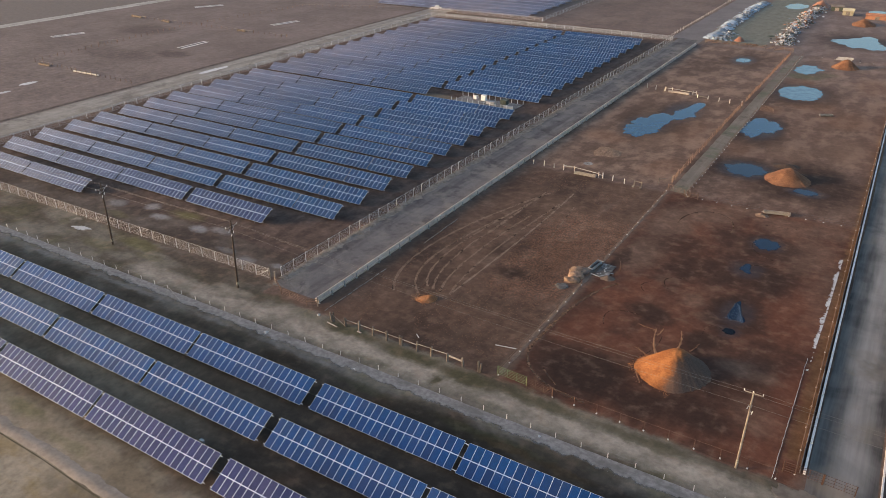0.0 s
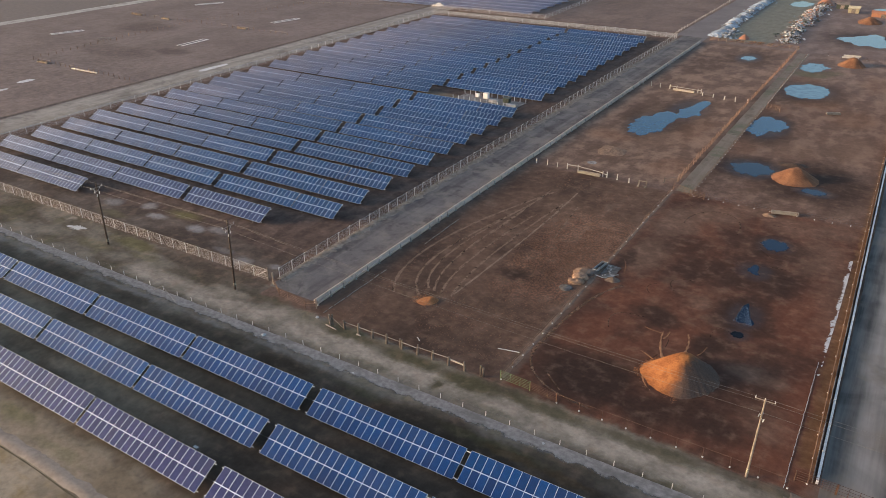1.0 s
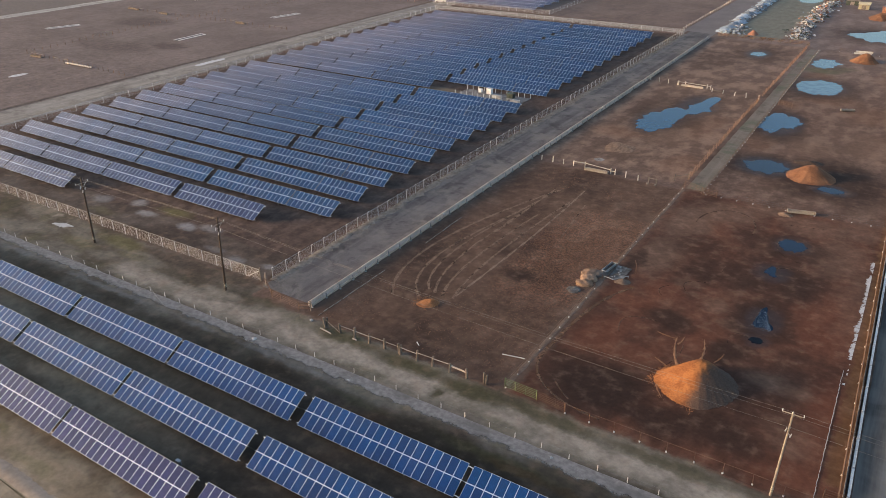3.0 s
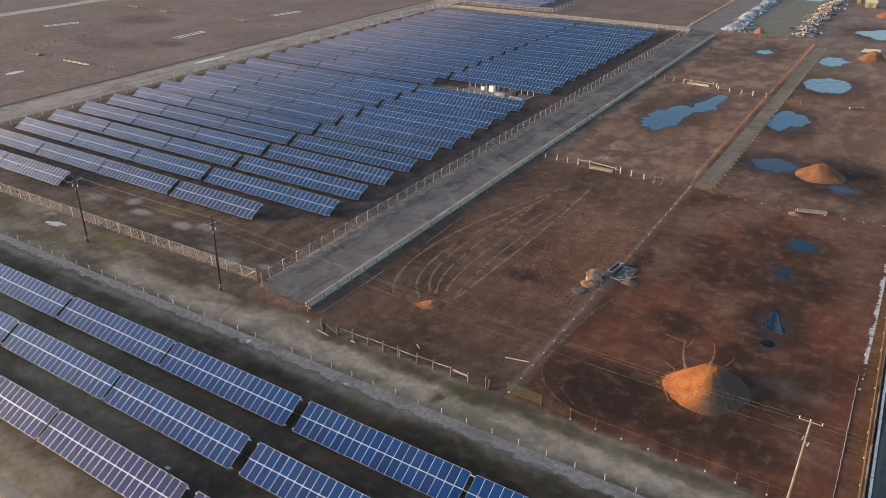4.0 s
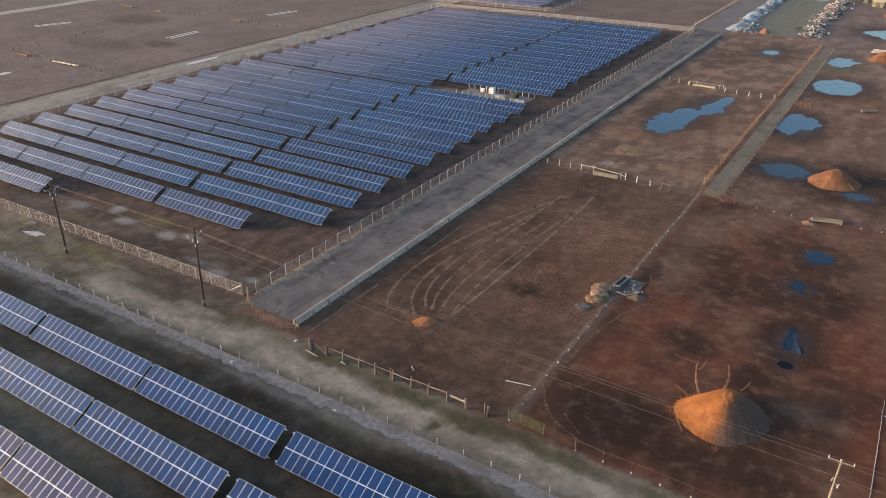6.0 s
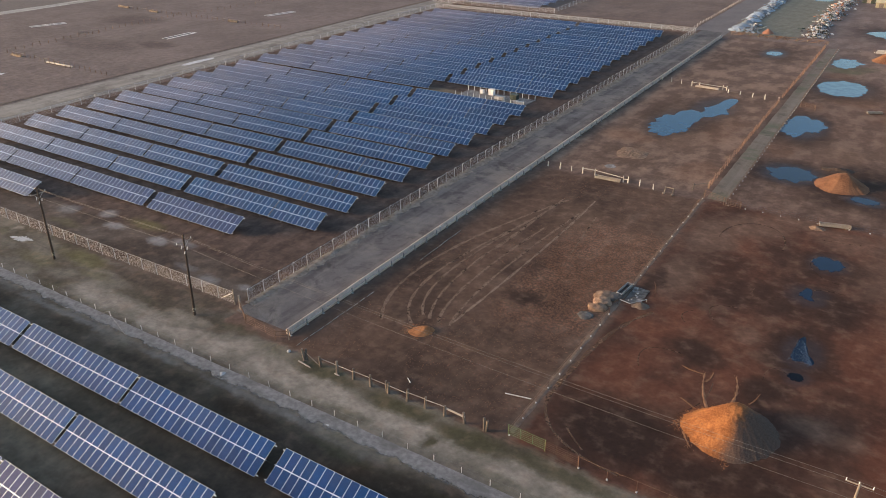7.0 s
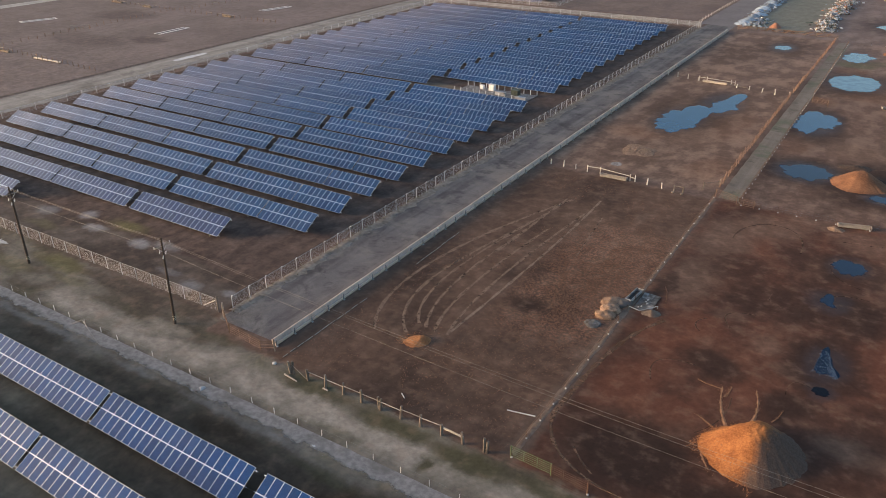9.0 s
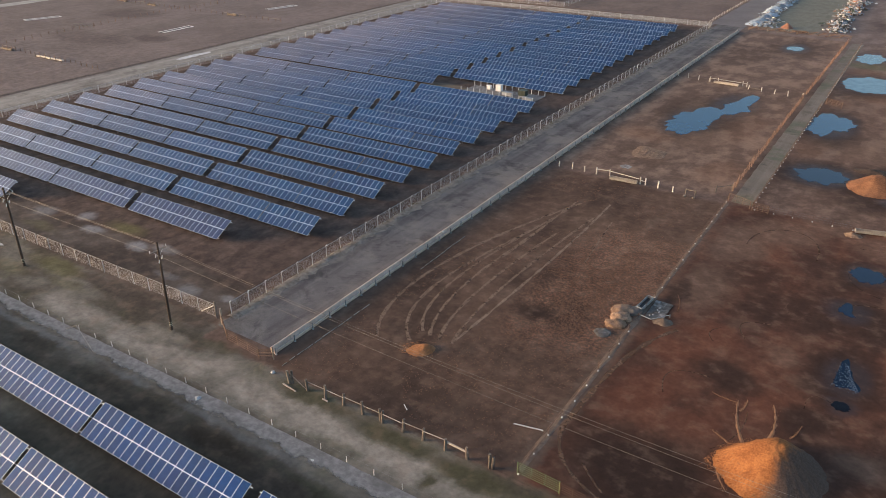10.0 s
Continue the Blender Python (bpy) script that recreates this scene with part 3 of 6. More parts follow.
M_WATER = water_material("puddle_water", (0.018, 0.058, 0.12), 0.03, 0.008)
# far puddles: the low sky's reflection painted into a paler base colour
M_WATERPALE = water_material("pale_puddle_water", (0.08, 0.145, 0.2), 0.03, 0.006)
M_RIPPLE = water_material("rippled_water", (0.003, 0.01, 0.03), 0.08, 0.6, 0.16)
M_SUMP = water_material("muddy_sump_water", (0.003, 0.004, 0.009), 0.25, 0.5, 0.12)
M_WATERDARK = water_material("choppy_puddle_water", (0.003, 0.009, 0.028), 0.05, 0.25)


def chain_link():
    """Woven wire with open diamonds between the wires."""
    t = Tree("chain_link_mesh")
    s = t.node("ShaderNodeSeparateXYZ")
    t.put(s.inputs[0], t.pos)
    along = t.math("ADD", t.math("ADD", s.outputs[0], s.outputs[1]), t.math("MULTIPLY", t.noise(5.0, 3, 0.6), 0.4))
    lines = []
    for sign in (1, -1):
        u = t.math("FRACT", t.math("DIVIDE", t.math("ADD", along, t.math("MULTIPLY", s.outputs[2], sign)), 0.045))
        lines.append(t.math("LESS_THAN", u, 0.088))
    wire = t.math("MAXIMUM", lines[0], lines[1])
    t.done((0.5, 0.48, 0.48), 0.5, 0.2, 0.5)
    t.put(t.b.inputs["Alpha"], wire)
    return t.mat


M_CHAIN = chain_link()


# ---- mesh helpers ----
class Geo:
    """Gathers verts and faces of one mesh."""

    def __init__(self):
        self.v, self.f, self.m = [], [], []

    def add(self, verts, faces, mi=0):
        k = len(self.v)
        self.v += [tuple(p) for p in verts]
        self.f += [tuple(i + k for i in f) for f in faces]
        self.m += [mi] * len(faces)
        return self

    def box(self, c, s, m=None, mi=0, taper=1.0):
        pts = []
        for z in (-0.5, 0.5):
            k = taper if z > 0 else 1.0
            for x, y in ((-0.5, -0.5), (0.5, -0.5), (0.5, 0.5), (-0.5, 0.5)):
                p = Vector((x * s[0] * k, y * s[1] * k, z * s[2]))
                pts.append((m @ p if m else p) + Vector(c))
        return self.add(pts, ((3, 2, 1, 0), (4, 5, 6, 7), (0, 1, 5, 4), (1, 2, 6, 5), (2, 3, 7, 6), (3, 0, 4, 7)), mi)

    def rod(self, a, b, r0, r1=None, n=6, mi=0):
        a, b = Vector(a), Vector(b)
        r1 = r0 if r1 is None else r1
        q = (b - a).to_track_quat("Z", "Y")
        pts = [c + q @ Vector((math.cos(i * math.tau / n) * r, math.sin(i * math.tau / n) * r, 0)) for c, r in ((a, r0), (b, r1)) for i in range(n)]
        faces = [(i, (i + 1) % n, n + (i + 1) % n, n + i) for i in range(n)] + [tuple(range(n))[::-1], tuple(range(n, 2 * n))]
        return self.add(pts, faces, mi)

    def path(self, pts, r, n=5, mi=0):
        k, pts = len(self.v), [Vector(p) for p in pts]
        for i, p in enumerate(pts):
            d = (pts[min(i + 1, len(pts) - 1)] - pts[max(i - 1, 0)]).normalized()
            side = d.cross(Vector((0, 0, 1))).normalized()
            up = side.cross(d)
            self.v += [tuple(p + side * math.cos(j * math.tau / n) * r + up * math.sin(j * math.tau / n) * r) for j in range(n)]
        for i in range(len(pts) - 1):
            for j in range(n):
                self.f.append((k + i * n + j, k + i * n + (j + 1) % n, k + (i + 1) * n + (j + 1) % n, k + (i + 1) * n + j))
                self.m.append(mi)
        return self

    def ball(self, c, r, n=8, rings=5, squash=1.0, mi=0):
        pts = [(c[0], c[1], c[2] - r * squash)]
        for i in range(1, rings):
            a = math.pi * i / rings
            pts += [(c[0] + r * math.sin(a) * math.cos(j * math.tau / n), c[1] + r * math.sin(a) * math.sin(j * math.tau / n), c[2] - r * squash * math.cos(a)) for j in range(n)]
        pts.append((c[0], c[1], c[2] + r * squash))
        faces = [(0, 1 + (j + 1) % n, 1 + j) for j in range(n)]
        for i in range(rings - 2):
            a = 1 + i * n
            faces += [(a + j, a + (j + 1) % n, a + n + (j + 1) % n, a + n + j) for j in range(n)]
        a = 1 + (rings - 2) * n
        faces += [(a + j, a + (j + 1) % n, len(pts) - 1) for j in range(n)]
        return self.add(pts, faces, mi)

    def mesh(self, name, mats, smooth=False):
        me = bpy.data.meshes.new(name)
        me.from_pydata(self.v, [], self.f)
        for m in mats if isinstance(mats, (list, tuple)) else [mats]:
            me.materials.append(m)
        me.polygons.foreach_set("material_index", self.m)
        if smooth:
            me.polygons.foreach_set("use_smooth", [True] * len(self.f))
        me.update()
        return me


def part(name, data, mats, parent, label="", at=None, smooth=False):
    """Links a Geo or a ready mesh as one part of a thing."""
    me = data.mesh(name, mats, smooth) if isinstance(data, Geo) else data
    ob = new(name, me)
    ob.parent = parent
    if at is not None:
        ob.matrix_basis = at
    if label:
        ob["label"] = label
    return ob


def thing(name, label, category, group="", kind="", at=None):
    ob = tagged(new(name), label, category, group, kind)
    if at is not None:
        ob.matrix_basis = at
    return ob


def single(name, data, mats, label, category, group="", kind="", at=None, smooth=False):
    me = data.mesh(name, mats, smooth) if isinstance(data, Geo) else data
    ob = tagged(new(name, me), label, category, group, kind)
    if at is not None:
        ob.matrix_basis = at
    return ob


def strip(x0, x1, y0, y1, z, skew=0.0, n=40, wob=0.15, seed=0):
    """A flat strip along y with slightly wandering edges."""
    g, r = Geo(), random.Random(seed)
    pts = []
    for i in range(n + 1):
        y = y0 + (y1 - y0) * i / n
        s = skew * (y - y0)
        pts += [(x0 + s + r.uniform(-wob, wob), y, z), (x1 + s + r.uniform(-wob, wob), y, z)]
    return g.add(pts, [(2 * i, 2 * i + 1, 2 * i + 3, 2 * i + 2) for i in range(n)])


# ---- ground and roads ----
g = Geo()
xs = [-3000, -1200, -600, -300, -120, 0, 70, 120, 300, 600, 1200, 3000]
g.add([(x, y, 0) for y in xs for x in xs], [(j * 12 + i, j * 12 + i + 1, j * 12 + i + 13, j * 12 + i + 12) for j in range(11) for i in range(11)])
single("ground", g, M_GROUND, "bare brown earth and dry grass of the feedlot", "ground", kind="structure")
single("road", strip(-10.1, -0.9, 2.0, 224, 0.02, -0.0075), M_ROAD, "grey gravel service road beside the solar field", "road", kind="structure")
single("road", strip(-14.5, -2.5, 224, 420, 0.02, 0.0), M_FARROAD, "grey gravel road leading on past the yards", "road", kind="structure")
single("road", strip(31.2, 34.4, 71.5, 214, 0.02, 0.0, 90, wob=0.08), M_LANE, "pale dirt cattle lane between two pole fences", "road", kind="structure")
single("road", strip(67.0, 73.6, -4, 420, 0.02, -0.012), M_ASPHALT, "worn grey asphalt road with pale streaks", "road", kind="structure")
single("road", strip(-129.5, -117.0, 5, 420, 0.02, -0.012, 60, 0.5), M_WESTROAD, "pale gravel road west of the solar field", "road", kind="structure")
single("road", strip(-268.5, -261.5, -200, 600, 0.02, 0.0, 60, 0.5), M_PALEROAD, "pale farm road across the fields", "road", kind="structure")
g, pts = Geo(), []
for i in range(441):
    x = -120 + 0.5 * i
    pts += [(x, -7.32 + 0.0148 * x + 0.1 * noise.noise((x * 0.5, 1, 0)), 0.012), (x, -10.4 + 0.012 * x, 0.012)]
single("track", g.add(pts, [(2 * i + 1, 2 * i + 3, 2 * i + 2, 2 * i) for i in range(440)]), M_GRAVEL, "narrow grey gravel track beside the low wire fence", "track", kind="structure")
single("road", strip(219.5, 226.5, 13, 132, 0.015, 0.0, 40, 0.6), M_WESTROAD, "tan dirt track behind the solar field", "road", kind="structure", at=pose(0, 0, 0, 0, 0, 90))
# bank along the west road
g = Geo()
n = 90
pts = []
for i in range(n + 1):
    y = 5 + 4.5 * i
    s = -0.012 * (y - 5)
    h = 0.14 + 0.06 * noise.noise((0, y * 0.2, 3))
    pts += [(-131.9 + s, y, 0.0), (-131.3 + s, y, h), (-130.9 + s, y, h), (-130.2 + s, y, 0.0)]
g.add(pts, [(4 * i + j, 4 * i + j + 1, 4 * i + j + 5, 4 * i + j + 4) for i in range(n) for j in range(3)])
single("bank", g, M_TRACK, "low dark earth bank along the gravel road", "bank", kind="structure", smooth=True)


# tyre tracks turning in the pasture
def ribbon(pts, w, z):
    g, k = Geo(), []
    for i, p in enumerate(pts):
        d = Vector(pts[min(i + 1, len(pts) - 1)]) - Vector(pts[max(i - 1, 0)])
        s = Vector((-d.y, d.x)).normalized() * (w / 2 * (1 + 0.75 * noise.noise((p[0] * 0.6, p[1] * 0.6, 0))))
        k += [(p[0] + s.x, p[1] + s.y, z), (p[0] - s.x, p[1] - s.y, z)]
    return g.add(k, [(2 * i, 2 * i + 1, 2 * i + 3, 2 * i + 2) for i in range(len(pts) - 1)])


def bezier(a, b, c, d, n=40):
    out = []
    for i in range(n + 1):
        t = i / n
        out.append(tuple((1 - t) ** 3 * a[j] + 3 * t * (1 - t) ** 2 * b[j] + 3 * t * t * (1 - t) * c[j] + t ** 3 * d[j] for j in range(2)))
    return out


# one turn after another round the west end of the pasture, and one straight run
RUTS = (((11.4, 58), (5.5, 42), (-0.5, 20), (7.2, 10.4), 0.46), ((10.5, 57), (11, 44), (0.5, 20.5), (10.8, 11.8), 0.4), ((9.5, 46), (8, 36), (5.5, 20), (11, 14.2), 0.36), ((10.2, 50), (10, 36), (7.5, 22), (12.2, 13.8), 0.36),
        ((12.8, 46), (11.8, 36), (10.5, 20), (13.6, 13.6), 0.38), ((15.3, 54), (14, 40), (12.8, 22), (15.2, 13.8), 0.38), ((15.5, 60), (16.2, 45), (15.8, 30), (15.2, 14.6), 0.34), ((18.2, 54), (18.6, 50), (19.3, 45), (20, 39.6), 0.2), ((10.5, 58), (10.2, 50), (10.4, 42), (9.8, 35), 0.26))
for k, (a, b, c, d, w) in enumerate(RUTS):
    single("tyre_track", ribbon(bezier(a, b, c, d, 90), w, 0.012 + 0.002 * k), M_RUTDRY if k == 6 else M_RUT, "straight pale tyre track over the brown pasture" if k == 6 else "faint pressed tyre track curving over the brown pasture", "tyre track", "tyre tracks in the pasture", "structure")
for k, (a, b_, c, d, w) in enumerate((((35.2, 4.6), (35.8, 3.9), (36.6, 3.2), (38.0, 2.2), 0.2), ((35.6, 30.4), (32.0, 24.5), (31.9, 17), (31.6, 8), 0.55), ((31.6, 8), (32.4, 3.6), (36.0, 1.0), (42.3, 0.8), 0.36), ((37.0, 57.5), (36.5, 67), (46.5, 69), (46.2, 57.5), 0.2))):
    single("tyre_track", ribbon(bezier(a, b_, c, d), w, 0.011), M_MARK, "faint wheel rut in wet earth", "tyre track", "tyre tracks in the pasture", "structure")
r = random.Random(44)
for k in range(9):
    x, y, a = r.uniform(35, 60), r.uniform(18, 66), r.uniform(0, 6.28)
    L, bend = r.uniform(3, 9), r.uniform(-2.5, 2.5)
    dx, dy = math.cos(a), math.sin(a)
    pts = [(x + dx * L * s - dy * bend * 4 * s * (1 - s), y + dy * L * s + dx * bend * 4 * s * (1 - s)) for s in (i / 24 for i in range(25))]
    single("drag_mark", ribbon(pts, r.uniform(0.06, 0.13), 0.010 + 0.0004 * k), M_MARK, "faint pale drag mark scratched into wet red earth", "track", "drag marks", "structure")
# rough shoulder between the fence and the service road
g, r, pts = Geo(), random.Random(21), []
for i in range(301):
    y = 4 + 0.71 * i
    x = -10.15 - 0.0093 * (y - 4)
    h = 0.14 + 0.12 * noise.noise((y * 0.5, 1, 0)) + r.uniform(-0.03, 0.03)
    w = 1.1 + 0.6 * noise.noise((y * 0.25, 7, 0)) + 0.6 * noise.noise((y * 1.1, 2, 0)) + r.uniform(-0.25, 0.25)
    pts += [(x - 0.5, y, 0.0), (x, y, h), (x + w * 0.6, y, h * 0.7), (x + w + r.uniform(0, 0.4), y, 0.0)]
g.add(pts, [(4 * i + j, 4 * i + j + 1, 4 * i + j + 5, 4 * i + j + 4) for i in range(300) for j in range(3)])
single("bank", g, M_SHOULDER, "rough tan earth shoulder between fence and road", "bank", kind="structure", smooth=True)
# trodden ridge under the dividing fence
g, pts = Geo(), []
for i in range(281):
    y = 0.6 + 0.25 * i
    h = 0.03 + 0.02 * noise.noise((y * 0.6, 4, 0)) + 0.02 * noise.noise((y * 2.1, 7, 0))
    w = 0.4 + 0.25 * noise.noise((y * 0.5, 9, 0))
    x = 30.95 + 0.1 * noise.noise((y * 0.2, 2, 0))
    pts += [(x - w, y, -0.01), (x - 0.15, y, h), (x + 0.15, y, h), (x + w * 0.8, y, -0.01)]
g.add(pts, [(4 * i + j, 4 * i + j + 1, 4 * i + j + 5, 4 * i + j + 4) for i in range(280) for j in range(3)])
single("bank", g, M_TRACK, "low trodden ridge of earth under the dividing fence", "bank", kind="structure", smooth=True)
# graded ridge south of the solar rows
g = Geo()
pts = []
for i in range(321):
    x = -80 + 0.5 * i
    y = -38.6 + 0.3 * noise.noise((x * 0.08, 0, 1))
    h = 0.1 + 0.04 * noise.noise((x * 0.3, 0, 3))
    q = 0.35 * noise.noise((x * 0.45, 3, 3)) + 0.25 * noise.noise((x * 1.7, 3, 8))
    h += 0.03 * noise.noise((x * 1.3, 1, 5))
    pts += [(x, y - 0.75 + q * 0.4, 0.0), (x, y - 0.4 + q * 0.3, h), (x, y + 0.2, h * 0.75), (x, y + 0.8 + q, 0.0)]
g.add(pts, [(4 * i + j + 1, 4 * i + j, 4 * i + j + 4, 4 * i + j + 5) for i in range(320) for j in range(3)])
single("drain", ribbon([(-80 + k, -39.55 + 0.3 * noise.noise(((-80 + k) * 0.08, 0, 1))) for k in range(160)], 0.16, 0.008), M_WEED, "dark narrow drain along the graded ridge", "drain", kind="structure")
single("bank", g, M_RIDGE, "pale graded ridge of earth south of the solar rows", "bank", kind="structure", smooth=True)


# ---- solar tables ----
SLOPE_RUN, LOW, HIGH = 3.15, 0.55, 2.25
TILT_A = math.atan2(HIGH - LOW, SLOPE_RUN)
SLANT = math.hypot(SLOPE_RUN, HIGH - LOW)
MW, GAPC = 0.98, 0.045
ML = (SLANT - GAPC) / 2
tilt_m = Matrix.Translation((0, 0, (LOW + HIGH) / 2)) @ Matrix.Rotation(TILT_A, 4, "X")


def module_geo(g, cx, cy, MW=MW):
    """One framed module lying flat, its top face at z = 0."""
    x0, x1, y0, y1, f, d = cx - MW / 2 + 0.006, cx + MW / 2 - 0.006, cy - ML / 2, cy + ML / 2, 0.027, 0.04
    o = [(x0, y0), (x1, y0), (x1, y1), (x0, y1)]
    i = [(x0 + f, y0 + f), (x1 - f, y0 + f), (x1 - f, y1 - f), (x0 + f, y1 - f)]
    g.add([(*p, 0) for p in o] + [(*p, 0) for p in i] + [(*p, -d) for p in o],
          [(0, 1, 5, 4), (1, 2, 6, 5), (2, 3, 7, 6), (3, 0, 4, 7), (1, 0, 8, 9), (2, 1, 9, 10), (3, 2, 10, 11), (0, 3, 11, 8), (11, 10, 9, 8)], 1)
    g.add([(*p, -0.004) for p in i], [(0, 1, 2, 3)], 0)
    return g


ONE_MODULE = {(w, c): module_geo(Geo(), 0, 0, w).mesh("module", [c, M_FRAME]) for w, c in ((0.98, M_CELL), (0.98, M_CELLVIOLET), (1.0, M_CELLSHEEN), (1.0, M_CELLFRONT))}
LEG = {}
for nm, hz in (("front", LOW + 0.08), ("back", HIGH - 0.42)):
    LEG[nm] = Geo().box((0, 0, hz / 2 - 0.1), (0.1, 0.14, hz + 0.1)).mesh("leg", M_STEEL)


def solar_table(n, fine, group, label, MW, cells):
    """A tilted table of two rows of n modules on purlins and driven steel legs."""
    ob = thing("solar_table", label, "solar panel", group)
    w = n * MW
    if fine:
        for k in range(n):
            for s in (-1, 1):
                part("module", ONE_MODULE[MW, cells], None, ob, at=tilt_m @ Matrix.Translation((-w / 2 + MW * (k + 0.5), s * (ML + GAPC) / 2, 0)))
    else:
        g = Geo()
        for k in range(n):
            for s in (-1, 1):
                module_geo(g, -w / 2 + MW * (k + 0.5), s * (ML + GAPC) / 2, MW)
        o = part("panel_surface", g, [cells, M_FRAME], ob, at=tilt_m)
        o["kind"] = "stuff"
    for y, zz, h, wd in ((0.0, -0.03, 0.06, 0.04), (-SLANT / 2 + 0.25, -0.1, 0.1, 0.09), (SLANT / 2 - 0.25, -0.1, 0.1, 0.09)):
        part("purlin", Geo().box((0, y, zz), (w + 0.5, wd, h)), M_FRAME if y == 0 else M_ALU, ob, at=tilt_m)
    for k in range(max(2, n // 4)):
        x = -w / 2 + w * (k + 0.5) / max(2, n // 4)
        part("leg", LEG["front"], None, ob, at=pose(x, -1.25, 0))
        part("leg", LEG["back"], None, ob, at=pose(x, 1.1, 0))
        b = Geo().box((0, 0, 0), (0.08, 2.9, 0.09))
        part("rafter", b, M_STEEL, ob, at=Matrix.Translation((x, 0, 0)) @ tilt_m @ Matrix.Translation((0, 0, -0.2)))
    return ob


TABLES = {}


def place_table(n, fine, group, label, m, mw=1.0, cells=M_CELLSHEEN):
    key = (n, fine, group, label)
    jit = pose(0, 0, 0, rnd.uniform(-0.35, 0.35), rnd.uniform(-0.15, 0.15), rnd.uniform(-0.1, 0.1))
    if key not in TABLES:
        TABLES[key] = solar_table(n, fine, group, label, mw, cells)
        TABLES[key].matrix_basis = m @ jit
    else:
        copy_thing(TABLES[key], m @ jit)


GREYISH = "violet-grey solar table of framed modules on tan soil"
NEAR = "blue solar table of framed modules standing on dark soil"
FAR = "blue solar table in a long row of the fenced field"
FRONTROW = "dull violet-blue solar table in the front row of the fenced field"
SHORT = "short blue solar table closing a row beside the fence"
# south block: three rows
for low, ang in ((-18.07, 0.9), (-25.47, 0.7), (-33.08, 0.5)):
    s = math.sin(radians(ang))
    for cx in (-76.3, -56.1, -35.95, -15.8, 4.2, 25.15, 45.3):
        last = low < -30
        place_table(20, cx > -60, "south solar rows", GREYISH if last else NEAR, pose(cx, low + SLOPE_RUN / 2 + s * (cx - 14), 0, 0, 0, ang), 0.98, M_CELLVIOLET if last else M_CELL)
# main block, slightly turned
ANG = 0.9
block = pose(-26.9, 16.6, 0, 0, 0, ANG)
COLS = (-9.9, -31.2, -51.65, -72.1)
FRONT = [7.88 * k for k in range(-1, 11)]
REAR = [88.6 + 7.97 * k for k in range(13)]
for k, v in enumerate(FRONT + REAR):
    v += SLOPE_RUN / 2
    cols = COLS[2:] if k == 0 else COLS[1:] if k == 12 else COLS
    for u in cols:
        place_table(20, k < 4, "main solar rows", FRONTROW if k < 2 else FAR, block @ pose(u, v, 0), cells=M_CELLFRONT if k < 2 else M_CELLSHEEN)
    if k > 1 and k != 12:
        place_table(10, k < 5, "main solar rows", SHORT, block @ pose(5.3, v, 0))
# north block beyond the dirt track
for k in range(9):
    for u in (-60.5, -81, -101.5, -122):
        place_table(20, False, "north solar rows", "distant blue solar table behind the dirt track", block @ pose(u, 219.5 + 8.07 * k, 0))


# ---- fences ----
def line_points(a, b, step):
    a, b = Vector(a), Vector(b)
    k = max(1, round((b - a).length / step))
    return [a + (b - a) * i / k for i in range(k + 1)]


CH_POST = Geo().rod((0, 0, -0.2), (0, 0, 1.78), 0.05, n=6).mesh("post", M_ALU)
CH_ARM = Geo().rod((0, 0, 1.7), (0.16, 0, 1.84), 0.035, n=5).ball((0.17, 0, 1.85), 0.1, 6, 4, mi=0).mesh("arm", M_WHITE)


def chain_fence(a, b, label, arms=0, step=3.05, height=1.7):
    """Chain-link fence with steel posts, a top rail and, on some, slanted arms with wire."""
    a, b = Vector((*a, 0)), Vector((*b, 0))
    ob = thing("chain_link_fence", label, "fence", "chain-link fences")
    pts = line_points(a, b, step)
    d = (b - a).normalized()
    side = Vector((d.y, -d.x, 0)) * (1 if arms >= 0 else -1)
    turn = math.degrees(math.atan2(side.y, side.x))
    for p in pts:
        o = part("post", CH_POST, None, ob, at=pose(p.x, p.y, 0, rnd.uniform(-1, 1), rnd.uniform(-1, 1), turn))
        if arms:
            part("arm", CH_ARM, None, o, "white-tipped slanted arm")
    g = Geo()
    for p, q in zip(pts, pts[1:]):
        g.add([p + Vector((0, 0, 0.04)), q + Vector((0, 0, 0.04)), q + Vector((0, 0, height)), p + Vector((0, 0, height))], [(0, 1, 2, 3)])
    part("wire_mesh", g, M_CHAIN, ob, "woven wire mesh")
    part("top_rail", Geo().path([p + Vector((0, 0, height)) for p in pts], 0.028), M_GALV, ob)
    if arms:
        for h in (0.06, 0.12):
            part("barbed_wire", Geo().path([p + side * h + Vector((0, 0, height + h)) for p in pts], 0.008, 4), M_STEEL, ob)
    return ob


chain_fence((-11.3, 3.05), (-112.0, 0.5), "galvanised chain-link fence along the south edge of the solar field", height=1.85)
ROADSIDE = "galvanised chain-link fence with white-tipped arms beside the road"
chain_fence((-10.45, 4.6), (-11.1, 74), ROADSIDE, 1, 2.9)
chain_fence((-11.1, 74), (-11.8, 146), ROADSIDE, 1, 2.9)
chain_fence((-11.8, 146), (-12.4, 218), ROADSIDE, 1, 2.9)
chain_fence((-12.4, 218), (-120, 215.5), "chain-link fence behind the solar field", 0, 4)
chain_fence((-112.0, 0.5), (-120, 215.5), "chain-link fence along the west gravel road", 0, 4)
chain_fence((-72, 229.5), (-76, 330), "chain-link fence of the distant solar block", 0, 4)
chain_fence((-72, 229.5), (-130, 229.0), "chain-link fence of the distant solar block", 0, 4)
